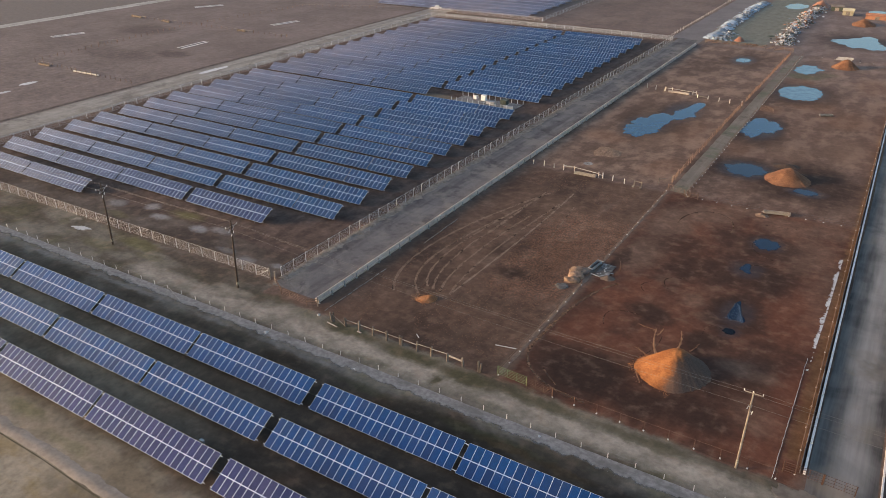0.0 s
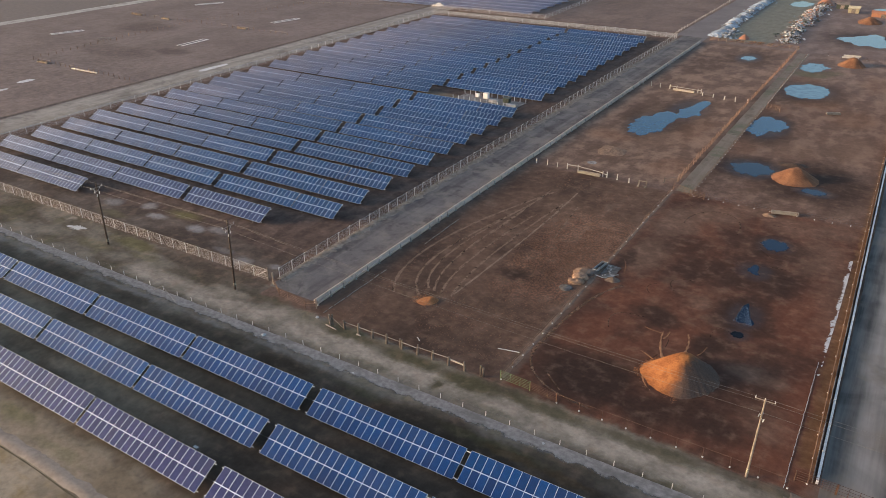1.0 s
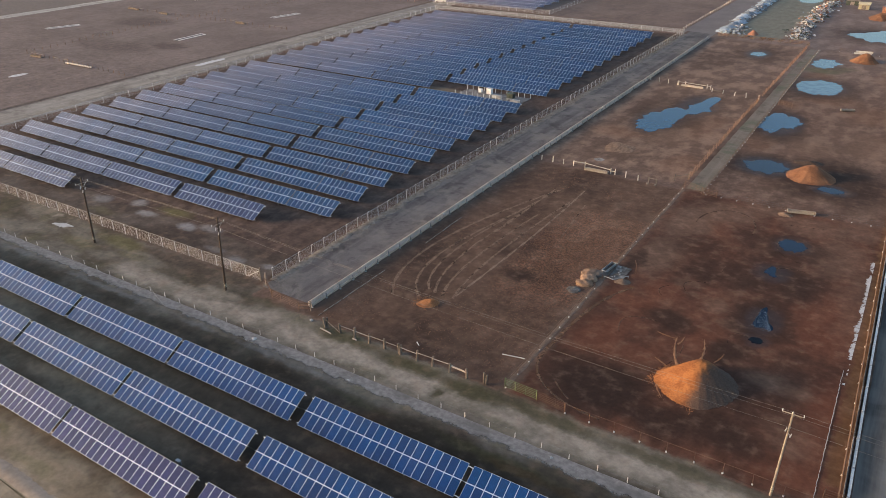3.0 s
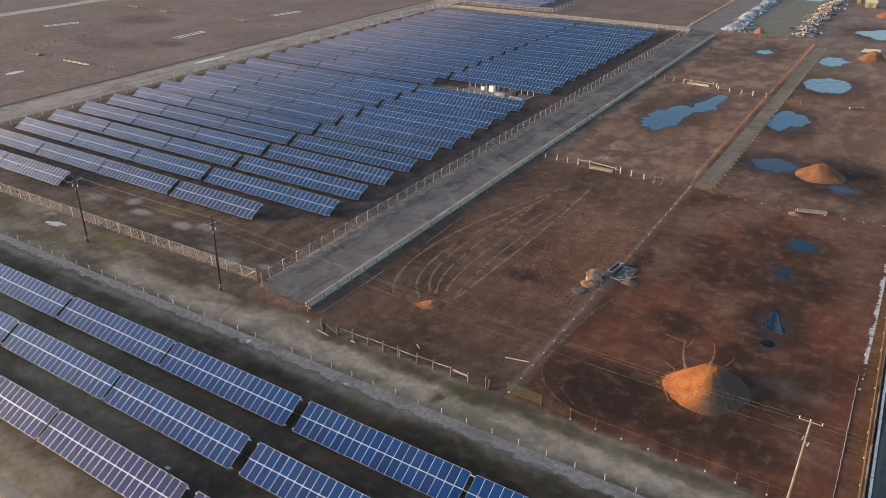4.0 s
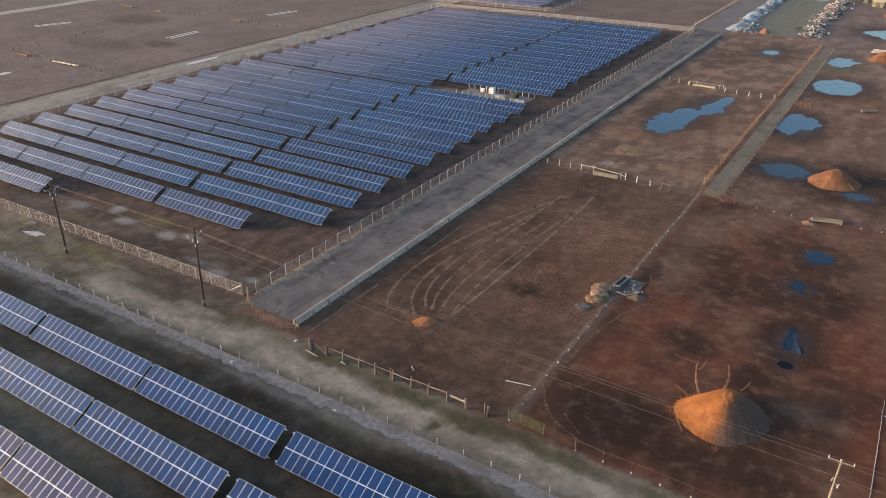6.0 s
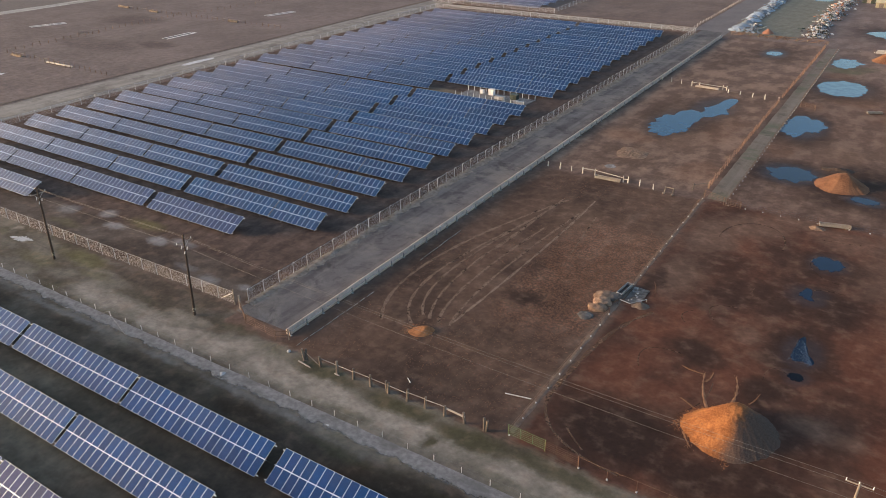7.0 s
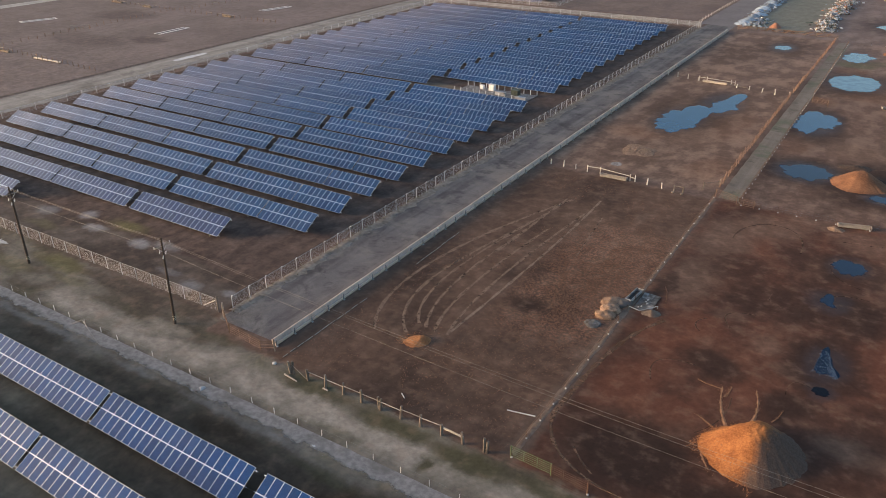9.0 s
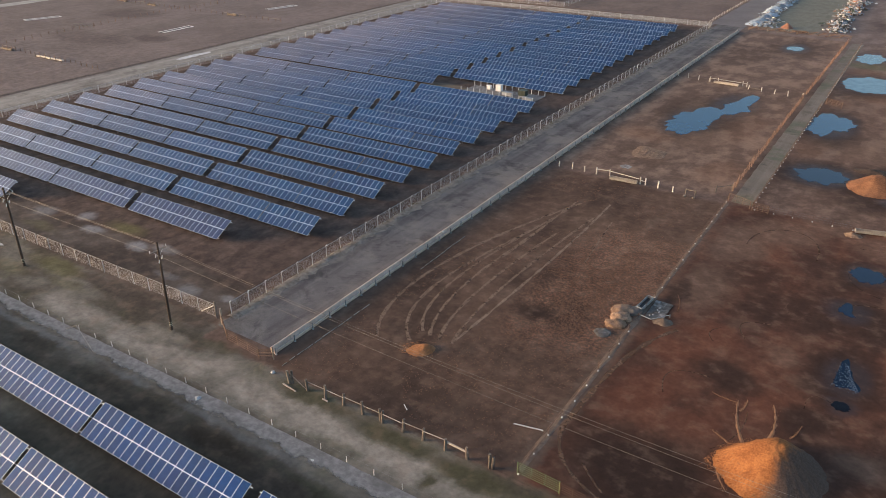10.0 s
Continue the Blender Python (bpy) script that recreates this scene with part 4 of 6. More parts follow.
# corner brace of the front fence
ob = thing("fence_brace", "pale timber corner posts with a slanted brace", "fence brace")
part("corner_post", Geo().rod((-11.3, 3.0, -0.2), (-11.3, 3.0, 2.3), 0.09, n=8), M_WOOD, ob)
part("corner_post", Geo().rod((-9.6, 2.4, -0.2), (-9.6, 2.4, 2.2), 0.13, n=8), M_PALEPOLE, ob)
part("brace", Geo().rod((-11.4, 2.95, 1.7), (-13.8, 2.9, 0.2), 0.05, n=6), M_GALV, ob)

WIRE_POST = Geo().rod((0, 0, -0.2), (0, 0, 0.68), 0.045, 0.04, 6).mesh("post", M_KERB)


def wire_fence(a, b, label, step, zs=(0.35, 0.7, 1.05), post=None, r=0.006, skew=2.0, cat="fence", group="wire fences", foot=False, wire=M_GALV):
    a, b = Vector((*a, 0)), Vector((*b, 0))
    ob = thing("wire_fence", label, cat, group)
    pts = line_points(a, b, step)
    for p in pts:
        o = part("post", post or WIRE_POST, None, ob, at=pose(p.x, p.y, 0, rnd.uniform(-skew, skew), rnd.uniform(-skew, skew), rnd.uniform(0, 360)))
        if foot:
            part("footing", FOOT, None, o, "white concrete footing")
    for z in zs:
        part("wire", Geo().path([p + Vector((0, 0, z + rnd.uniform(-0.03, 0.03))) for p in pts], r, 4), wire, ob)
    return ob


FOOT = Geo().rod((0, 0, -0.02), (0, 0, 0.15), 0.1, 0.08, 8).mesh("footing", M_ICE)
LANEP = [Geo().rod((0, 0, -0.2), (0.04, 0.02, h), 0.11, 0.085, 7).mesh("post", M_LANEPOST) for h in (1.2, 1.4, 1.55)]
WOODP = [Geo().rod((0, 0, -0.2), (rnd.uniform(-0.06, 0.06), 0.02, h), 0.1, 0.085, 7).mesh("post", M_WOOD) for h in (1.25, 1.4, 1.5)]
TALL = Geo().rod((0, 0, -0.2), (0, 0, 1.36), 0.032, 0.028, 6).mesh("post", M_DARKRUST)
THIN = Geo().rod((0, 0, -0.2), (0, 0, 0.95), 0.03, 0.028, 6).mesh("post", M_DARKRUST)

wire_fence((-90.47, -8.54), (94.33, -5.8), "low wire fence with white posts beside the grey track", 3.08, zs=(0.45, 0.85), r=0.005, wire=M_STEEL)
# brace of the wire fence
ob = thing("fence_brace", "galvanised slanted brace of a low wire fence", "fence brace")
part("strut", Geo().rod((-22.2, -8.0, 1.1), (-17.5, -9.2, 0.0), 0.035, n=6), M_STEEL, ob)
part("strut", Geo().rod((-22.2, -8.0, 1.1), (-24.2, -8.4, 0.0), 0.035, n=6), M_STEEL, ob)
wire_fence((31.0, 0.2), (31.0, 27), "thin pipe and wire fence with white footings dividing the pens", 2.9, post=THIN, foot=True, wire=M_RUST, r=0.022)
wire_fence((31.0, 36), (30.7, 71), "thin pipe and wire fence with white footings dividing the pens", 2.9, post=THIN, foot=True, wire=M_RUST, r=0.03)
wire_fence((31.0, 27), (31.0, 36), "thin pipe and wire fence beside the bales", 3.0, post=THIN, wire=M_RUST)
wire_fence((38.7, -0.3), (64.2, -0.2), "thin wire fence with white footings along the verge", 2.85, post=TALL, foot=True, wire=M_RUST, zs=(1.32,), r=0.016)
wire_fence((35.2, 70.2), (49.0, 70.5), "thin wire fence with white footings between wet pens", 2.9, post=THIN, foot=True, wire=M_STEEL)
wire_fence((53.6, 70.6), (65.2, 71.6), "thin wire fence with white footings between wet pens", 2.9, post=THIN, foot=True, wire=M_STEEL)
wire_fence((65.8, 1.5), (64.75, 66), "brown rail fence with white footings along the asphalt road", 4.4, post=THIN, foot=True, wire=M_RUST, r=0.04)
wire_fence((64.75, 66), (64.2, 135), "brown rail fence with white footings along the asphalt road", 4.4, post=THIN, foot=True, wire=M_RUST, r=0.04)
wire_fence((64.2, 135), (62.5, 330), "brown rail fence with white footings along the asphalt road", 5, post=THIN, foot=True, wire=M_RUST, r=0.04)
wire_fence((34.7, 71), (34.4, 138), "thin rail fence with white footings along the cattle lane", 2.4, post=THIN, foot=True, wire=M_RUST, r=0.03)
wire_fence((34.4, 145), (33.9, 213), "thin rail fence with white footings along the cattle lane", 2.6, post=THIN, foot=True, wire=M_RUST, r=0.03)
wire_fence((40, 215), (63.5, 213), "thin wire fence between distant pens", 4, post=THIN, foot=True, wire=M_RUST)


WESTP = [Geo().rod((0, 0, -0.2), (0, 0, h), 0.11, 0.1, 6).mesh("post", M_PALEWOOD) for h in (1.0, 1.25)]

FIELDP = [Geo().rod((0, 0, -0.2), (0, 0, h), 0.095, 0.085, 6).mesh("post", M_LANEPOST) for h in (1.0, 1.25)]


def pole_fence(a, b, label, step, zs=(0.55, 1.1), r=0.055, posts=None, gaps=0.0, skew=5.0, group="timber fences", rail=M_WOOD):
    """Rough timber posts with poles laid from post to post."""
    a, b = Vector((*a, 0)), Vector((*b, 0))
    ob = thing("timber_fence", label, "fence", group)
    pts = line_points(a, b, step)
    for p in pts:
        part("post", rnd.choice(posts or WOODP), None, ob, at=pose(p.x + rnd.uniform(-0.08, 0.08), p.y + rnd.uniform(-0.08, 0.08), 0, rnd.uniform(-skew, skew), rnd.uniform(-skew, skew), rnd.uniform(0, 360)))
    for p, q in zip(pts, pts[1:]):
        for z in zs:
            if rnd.random() >= gaps:
                u = Vector((0, 0, z + rnd.uniform(-0.06, 0.06)))
                part("rail", Geo().rod(p + u, q + u + Vector((0, 0, rnd.uniform(-0.08, 0.08))), r, r * 0.8, 6), rail, ob)
    return ob


ROWP = [Geo().rod((0, 0, -0.2), (dx, 0.02, h), 0.165, 0.13, 7).mesh("post", M_WOOD) for dx, h in ((0.05, 1.5), (-0.06, 1.65), (0.02, 1.4))]
pole_fence((7.3, -1.2), (23.9, -0.8), "weathered timber fence with one straight pole rail", 2.38, zs=(1.1,), skew=5, r=0.05, rail=M_GREYWOOD, posts=ROWP)
pole_fence((26.3, -0.7), (28.6, -0.6), "two bare weathered fence posts", 2.4, zs=(), posts=ROWP)
ob = thing("timber_fence", "broken end of the timber fence with a fallen rail", "fence", "timber fences")
part("post", ROWP[1], None, ob, at=pose(4.9, -1.35, 0, 3, -4, 40))
part("post", ROWP[0], None, ob, at=pose(5.15, -1.25, 0, -2, 6, 110))
part("rail", Geo().rod((5.0, -1.3, 1.25), (7.2, -1.35, 0.15), 0.05, 0.04, 6), M_WOOD, ob)
ob = thing("timber_fence", "thick grey board and spare posts of the timber fence", "fence", "timber fences")
part("board", Geo().box((25.1, -0.75, 0.95), (2.5, 0.07, 0.24), Matrix.Rotation(0.05, 3, "Y")), M_GREYWOOD, ob)
part("post", ROWP[0], None, ob, at=pose(16.5, -0.85, 0, 2, -5, 20))
part("post", ROWP[2], None, ob, at=pose(28.75, -0.5, 0, 2, 4, 20))
single("log", Geo().rod((9.6, -1.5, 0.09), (10.3, -1.55, 0.09), 0.1, 0.08, 7), M_GREYWOOD, "short pale log at a fence post", "log")
pole_fence((30.3, 76.3), (29.9, 141), "orange-lit rough timber fence along the cattle lane", 1.9, zs=(0.55, 1.1), r=0.06, posts=LANEP, gaps=0.15, rail=M_LANEPOST)
pole_fence((29.9, 146), (30.0, 214), "orange-lit rough timber fence along the cattle lane", 1.9, zs=(0.55, 1.1), r=0.06, posts=LANEP, gaps=0.15, rail=M_LANEPOST)
pole_fence((1.3, 71.1), (6.2, 71.1), "row of pale timber posts across the pasture", 2.45, zs=(), posts=WESTP)
pole_fence((19.6, 70.7), (22.1, 70.5), "pair of pale timber posts", 2.5, zs=(), posts=WESTP)
pole_fence((28.1, 74.2), (30.2, 76.4), "rough timber posts at the lane mouth", 3.0, zs=(0.9,))
pole_fence((-1.0, 147), (7.4, 145), "distant pale timber posts", 3.2, zs=(), posts=WESTP)
pole_fence((17.2, 143.2), (29.6, 141.3), "distant pale timber posts", 2.9, zs=(0.5,), gaps=0.5, posts=WESTP)
pole_fence((-0.6, 220), (30, 219.0), "rusty rail fence closing the far pen", 3.0, zs=(0.5, 0.9, 1.3), r=0.08, rail=M_RUST)
pole_fence((-15.0, 226), (-16.0, 345), "pale rail fence beside the road past the yards", 4.0, zs=(0.7,), posts=WESTP, rail=M_PALEWOOD, skew=2)
pole_fence((-135, 70), (-188, 71.2), "weathered brown timber fence in the west fields", 2.7, zs=(0.9,), gaps=0.6, posts=FIELDP, rail=M_PALEPOLE)
pole_fence((-143, 147.3), (-236, 146.4), "weathered brown timber fence in the west fields", 3.0, zs=(0.9,), gaps=0.6, posts=FIELDP, rail=M_PALEPOLE)
pole_fence((-189.5, 72), (-197.5, 146), "timber fence line in the west fields", 3.0, zs=(0.9,), gaps=0.7, posts=FIELDP, rail=M_PALEPOLE)
pole_fence((-195, 150), (-190, 205), "timber fence line in the far west fields", 3.2, zs=(0.9,), gaps=0.7, posts=FIELDP, rail=M_PALEPOLE)
pole_fence((-140, 228.5), (-193, 207), "timber fence in the far west fields", 3.4, zs=(0.9,), gaps=0.4, posts=FIELDP, rail=M_PALEPOLE)
pole_fence((-195.5, 101), (-191.5, 106), "old timber loading pen in the west fields", 2.6, zs=(0.8, 1.5), r=0.09, posts=FIELDP, rail=M_PALEPOLE)
pole_fence((-213, 70), (-235, 66), "broken timber fence in the west fields", 3.5, zs=(0.9,), gaps=0.5, posts=FIELDP, rail=M_PALEPOLE)


def pipe_gate(a, b, label, mat, bars=6, h=1.35):
    a, b = Vector((*a, 0)), Vector((*b, 0))
    ob = thing("pipe_gate", label, "gate")
    for p in (a, b):
        part("stile", Geo().rod(p + Vector((0, 0, -0.1)), p + Vector((0, 0, h + 0.05)), 0.06, n=6), mat, ob)
    for i in range(bars):
        u = Vector((0, 0, 0.2 + (h - 0.2) * i / (bars - 1)))
        part("bar", Geo().rod(a + u, b + u, 0.022, n=5), mat, ob)
    for k in (0.33, 0.66):
        p = a + (b - a) * k
        part("upright", Geo().rod(p + Vector((0, 0, 0.2)), p + Vector((0, 0, h)), 0.03, n=5), mat, ob)
    return ob


pipe_gate((30.9, 0.2), (35.0, 0.1), "pale green pipe gate at the pen corner", M_GREENPIPE)
pipe_gate((35.1, 0.0), (38.6, -0.2), "dark rusty pipe gate at the pen corner", M_DARKRUST)
pipe_gate((-6.6, 0.5), (-1.0, 0.0), "rusty orange pipe gate across the service road", M_RUST, 5)
pipe_gate((30.8, 71.7), (34.4, 70.3), "orange-lit pipe gate closing the cattle lane", M_RUST, 5)
pipe_gate((34.8, 69.9), (37.2, 69.8), "rusty pipe gate beside the cattle lane", M_RUST, 5)
pipe_gate((64.6, 1.4), (68.4, 1.5), "dark rusty pipe gate beside the asphalt road", M_DARKRUST, 5)
pipe_gate((68.5, 1.5), (71.5, 1.4), "dark rusty pipe gate across the asphalt road edge", M_DARKRUST, 4)
pipe_gate((35.0, 139.5), (38.5, 137.5), "rusty pipe gate beside the far cattle lane", M_RUST, 5)
ob = thing("gate_rail", "rusty leaning rail between post and gate", "rail")
part("rail", Geo().rod((-9.6, 2.4, 1.2), (-6.6, 0.5, 0.9), 0.06, n=6), M_RUST, ob)
part("rail", Geo().rod((-9.6, 2.4, 0.7), (-6.6, 0.5, 0.4), 0.05, n=6), M_RUST, ob)


# ---- feed bunk along the service road ----
BUNK_STEP = 3.0


def bunk_segment():
    """A concrete trough open to the pasture: high back, low lip, a steel post at the joint."""
    ob = thing("feed_bunk", "grey concrete feed bunk segment along the service road", "feed bunk", "feed bunks")
    L = BUNK_STEP - 0.02
    prof = [(-0.42, 0.0), (0.2, 0.0), (0.24, 0.3), (0.22, 0.36), (0.14, 0.36), (0.1, 0.16), (-0.16, 0.16), (-0.24, 0.68), (-0.28, 0.72), (-0.4, 0.72), (-0.44, 0.68)]
    n = len(prof)
    pts = [(x, y, z) for y in (-L / 2, L / 2) for x, z in prof]
    faces = [(i, n + i, n + (i + 1) % n, (i + 1) % n) for i in range(n)] + [tuple(range(n)), tuple(range(n, 2 * n))[::-1]]
    part("trough", Geo().add(pts, faces), M_BUNK, ob)
    part("post", Geo().box((0.3, -L / 2, 0.3), (0.09, 0.1, 1.0)), M_STEEL, ob)
    part("foot", Geo().box((0.36, -L / 2, 0.05), (0.24, 0.22, 0.14), taper=0.8), M_CONC, ob)
    part("cable", Geo().rod((0.33, -L / 2, 0.66), (0.33, L / 2, 0.66), 0.012, n=4), M_GALV, ob)
    return ob


seg = bunk_segment()
seg.matrix_basis = pose(-0.3, 3.0, 0)
for i in range(1, 71):
    copy_thing(seg, pose(-0.3 - 0.0100 * BUNK_STEP * i + rnd.uniform(-0.025, 0.025), 3.0 + BUNK_STEP * i, rnd.uniform(-0.012, 0.012), 0, 0, 0.57 + rnd.uniform(-0.3, 0.3)))
for y in (35.6, 110.5):
    ob = thing("float_valve", "small white float valve cap on the feed bunk", "valve", "float valves", at=pose(-0.05 - 0.01 * (y - 3), y, 0))
    part("stand", Geo().rod((0, 0, -0.1), (0, 0, 0.95), 0.035, n=6), M_STEEL, ob)
    part("cap", Geo().ball((0, 0, 1.0), 0.15, 9, 6, 0.8), M_WHITE, ob)
ob = thing("bunk_end_gate", "rusty leaning rails at the end of the feed bunk", "rail")
for z in (0.4, 0.8, 1.2):
    part("rail", Geo().rod((-1.0, -0.1, z), (0.5, 0.7, z + 0.05), 0.05, n=6), M_RUST, ob)
part("post", Geo().rod((0.5, 0.7, -0.1), (0.5, 0.7, 1.6), 0.08, n=7), M_WOOD, ob)
# concrete apron edge beside the bunk
for (x0, y0, x1, y1) in ((2.1, 0.2, 2.15, 15.2), (2.3, 26.0, 2.0, 37.0)):
    g = Geo()
    r = random.Random(3)
    y = y0
    ob = thing("kerb", "pale broken concrete kerb in the brown pasture", "kerb")
    while y < y1:
        d = r.uniform(0.8, 1.8)
        x = x0 + (x1 - x0) * (y - y0) / (y1 - y0)
        part("stone", Geo().box((x + r.uniform(-0.04, 0.04), y + d / 2, 0.02), (0.07, d * r.uniform(0.6, 0.95), r.uniform(0.04, 0.09))), M_GREYWOOD, ob)
        y += d
single("rock", Geo().ball((2.2, -1.1, 0.1), 0.26, 9, 6, 0.6), M_CONC, "pale boulder at the pasture corner", "rock")
single("log", Geo().rod((4.5, -1.9, 0.1), (6.5, -2.15, 0.1), 0.1, 0.07, 7), M_GREYWOOD, "pale fallen log beside the timber fence", "log")
single("pipe", Geo().rod((27.5, 5.8, 0.06), (30.3, 6.45, 0.06), 0.06, n=7), M_ICE, "white pipe lying on the brown pasture", "pipe")
single("pipe", Geo().rod((17.0, 2.3, 0.05), (17.7, 1.8, 0.05), 0.05, n=7), M_ICE, "short white pipe lying on the brown pasture", "pipe")


# ---- kerbs and ice of the asphalt road ----
def kerb(x, y0, y1, skew, w, h, mat, label, step=5.0):
    ob = thing("kerb", label, "kerb", kind="structure")
    n = round((y1 - y0) / step)
    me = Geo().box((0, 0, h / 2 - 0.02), (w, step * 0.992, h), taper=0.96).mesh("stone", mat)
    for i in range(n):
        y = y0 + step * (i + 0.5)
        part("stone", me, None, ob, at=pose(x + skew * (y - y0) + rnd.uniform(-0.008, 0.008), y, 0, 0, 0, -math.degrees(skew) + rnd.uniform(-0.08, 0.08)))


kerb(66.62, 2.0, 302, -0.014, 0.26, 0.5, M_KERB, "pale concrete kerb wall of the asphalt road")
kerb(66.2, 2.0, 302, -0.014, 0.1, 0.62, M_SCRAPD, "dark weathered guard board behind the kerb")
kerb(73.9, -4, 296, -0.012, 0.2, 0.25, M_KERB, "pale concrete kerb on the far side of the asphalt road")
r = random.Random(12)
ob = thing("kerb", "low broken concrete kerb inside the wet pen", "kerb", kind="structure")
y = -0.4
while y < 24.6:
    d = r.uniform(0.4, 1.3)
    part("stone", Geo().box((63.85 - 0.009 * y + r.uniform(-0.03, 0.03), y + d / 2, 0.03), (r.uniform(0.05, 0.08), d * r.uniform(0.7, 0.98), r.uniform(0.05, 0.09)), Matrix.Rotation(r.uniform(-0.03, 0.03), 3, "Z")), M_CONC, ob)
    y += d
g, r, y = Geo(), random.Random(11), 21.5
while y < 57:
    thin = y < 27.5 or 52.4 < y < 53.8
    w = (0.2 if thin else 0.42) + 0.45 * noise.noise((y * 0.35, 2.0, 0)) + r.uniform(-0.12, 0.12)
    x = 64.15 + 0.012 * (min(y, 38) - 23) - 0.004 * (y - 23)
    if r.random() > 0.16 and (not thin or noise.noise((y * 1.3, 5.0, 0)) > 0.05):
        w = max(w, 0.08)
        g.add([(x - w, y, 0.014), (x, y - 0.02, 0.02), (x + r.uniform(-0.03, 0.03), y + 0.15, 0.02), (x - w * r.uniform(0.6, 1.0), y + 0.14, 0.014)], [(0, 1, 2, 3)])
    y += 0.13
single("ice_strip", g, M_ICE, "ragged strip of grey ice along the pen kerb", "ice", kind="stuff")


# ---- puddles ----
def puddle(cx, cy, ovals, seed, mat=M_WATER, label="shallow blue puddle on brown mud", z=0.014, rough=0.3, name="puddle", cat="puddle"):
    """Outline of several ovals together, followed outward from the middle and roughened."""
    n, pts = 180, []
    for i in range(n):
        a = i * math.tau / n
        d = 0.2
        while d < 60 and any(((d * math.cos(a) - ox) / rx) ** 2 + ((d * math.sin(a) - oy) / ry) ** 2 < 1 for ox, oy, rx, ry in ovals):
            d += 0.1
        c, s = math.cos(a), math.sin(a)
        d *= 1 + rough * (noise.noise((c * 2.2, s * 2.2, seed)) + 0.6 * noise.noise((c * 5, s * 5, seed + 5)) + 0.3 * noise.noise((c * 11, s * 11, seed + 7)) + 0.2 * noise.noise((c * 23, s * 23, seed + 9)))
        pts.append((cx + d * c, cy + d * s, z))
    g = Geo().add([(cx, cy, z)] + pts, [(0, 1 + i, 1 + (i + 1) % n) for i in range(n)])
    g.add(pts + [(cx + (x - cx) * 1.04, cy + (y - cy) * 1.04, -0.01) for x, y, _ in pts], [(i, n + i, n + (i + 1) % n, (i + 1) % n) for i in range(n)])
    return single(name, g, mat, label, cat, cat + "s", "structure")


puddle(13.4, 111.2, ((-0.2, -1, 3.9, 9.0), (0.6, 5, 3.0, 6.0), (1.6, 7.5, 2.4, 3.0)), 1, rough=0.3)
puddle(18.7, 127.5, ((-0.1, -2.2, 2.5, 5.6), (0.9, 4.5, 1.7, 5.6)), 17, z=0.019, rough=0.34)
puddle(18.0, 197.5, ((0, 0, 2.2, 3.2),), 2, M_WATERPALE)
puddle(38.4, 194, ((0, 0, 3.3, 6.5), (1.6, 2, 2.6, 3)), 3, M_WATERPALE)
puddle(41.3, 163, ((0, 0, 5.6, 8.2),), 4, M_WATERPALE, rough=0.2)
puddle(38.2, 123, ((-1, 0, 2.4, 9), (1.6, 2, 2.8, 5)), 5)
puddle(41.4, 91.5, ((0, 0, 3.9, 3.8),), 6, M_WATERDARK)
puddle(54.4, 84.6, ((0, 0, 2.1, 1.3),), 7, M_WATERDARK)
puddle(52.5, 56.6, ((0, 0, 1.9, 2.1),), 8, M_WATERDARK, "dark blue puddle on red mud")
puddle(51.5, 45.9, ((-0.1, 0.3, 0.55, 1.5), (0.6, -1.0, 0.9, 0.45), (-0.5, -0.2, 0.5, 0.6)), 9, M_WATERDARK, "dark blue puddle on red mud", rough=0.22)
puddle(53.1, 31, ((-0.3, 1.7, 0.45, 2.3), (-0.1, 0.3, 0.75, 1.5), (0.25, -0.9, 1.15, 1.0)), 10, M_RIPPLE, "rippled dark puddle on red mud", rough=0.28)
puddle(53.4, 25.8, ((0, 0, 0.75, 0.7),), 12, M_SUMP, "small dark puddle on red mud")
# sparkle of the ripples, made as small pale flecks on the water
r, g = random.Random(77), Geo()
for i in range(260):
    v = r.triangular(-2.4, 3.4, -1.8)
    half = 0.25 + 0.28 * (3.4 - v) * 0.75
    u = half * (1 - abs(r.gauss(0, 0.55))) * r.choice((1, 1, 1, -0.9))
    x, y, a, L = 53.0 + u - 0.12 * v, 31.0 + v, r.uniform(0, 6.28), r.uniform(0.03, 0.11)
    g.add([(x + L * math.cos(a + k * 2.1) * r.uniform(0.5, 1.2), y + L * math.sin(a + k * 2.1) * r.uniform(0.5, 1.2), 0.02 + 0.0001 * (i % 40)) for k in range(3)], [(0, 1, 2)])
single("ice_flakes", g, M_GLINT, "pale blue flecks standing for glints on the rippled puddle", "ice", kind="stuff")
puddle(48.5, 248, ((0, 0, 6.0, 9), (5, -5, 3.4, 6), (2, 8, 2.6, 8), (-4.5, 0, 5, 5)), 13, M_WATERPALE)
puddle(14.5, 326, ((0, 0, 4.5, 9),), 14, M_WATERPALE)
puddle(48.5, 322, ((0, 0, 4, 8),), 15, M_WATERPALE)
puddle(57, 320, ((0, 0, 3, 7),), 16, M_WATERPALE)


puddle(70.2, -4.0, ((0, 0, 5.5, 3.0), (-3, 1.5, 2.5, 2.0)), 71, M_DUST, "dusty earth spread over the end of the asphalt road", 0.034, 0.35, "dirt_patch", "earth patch")


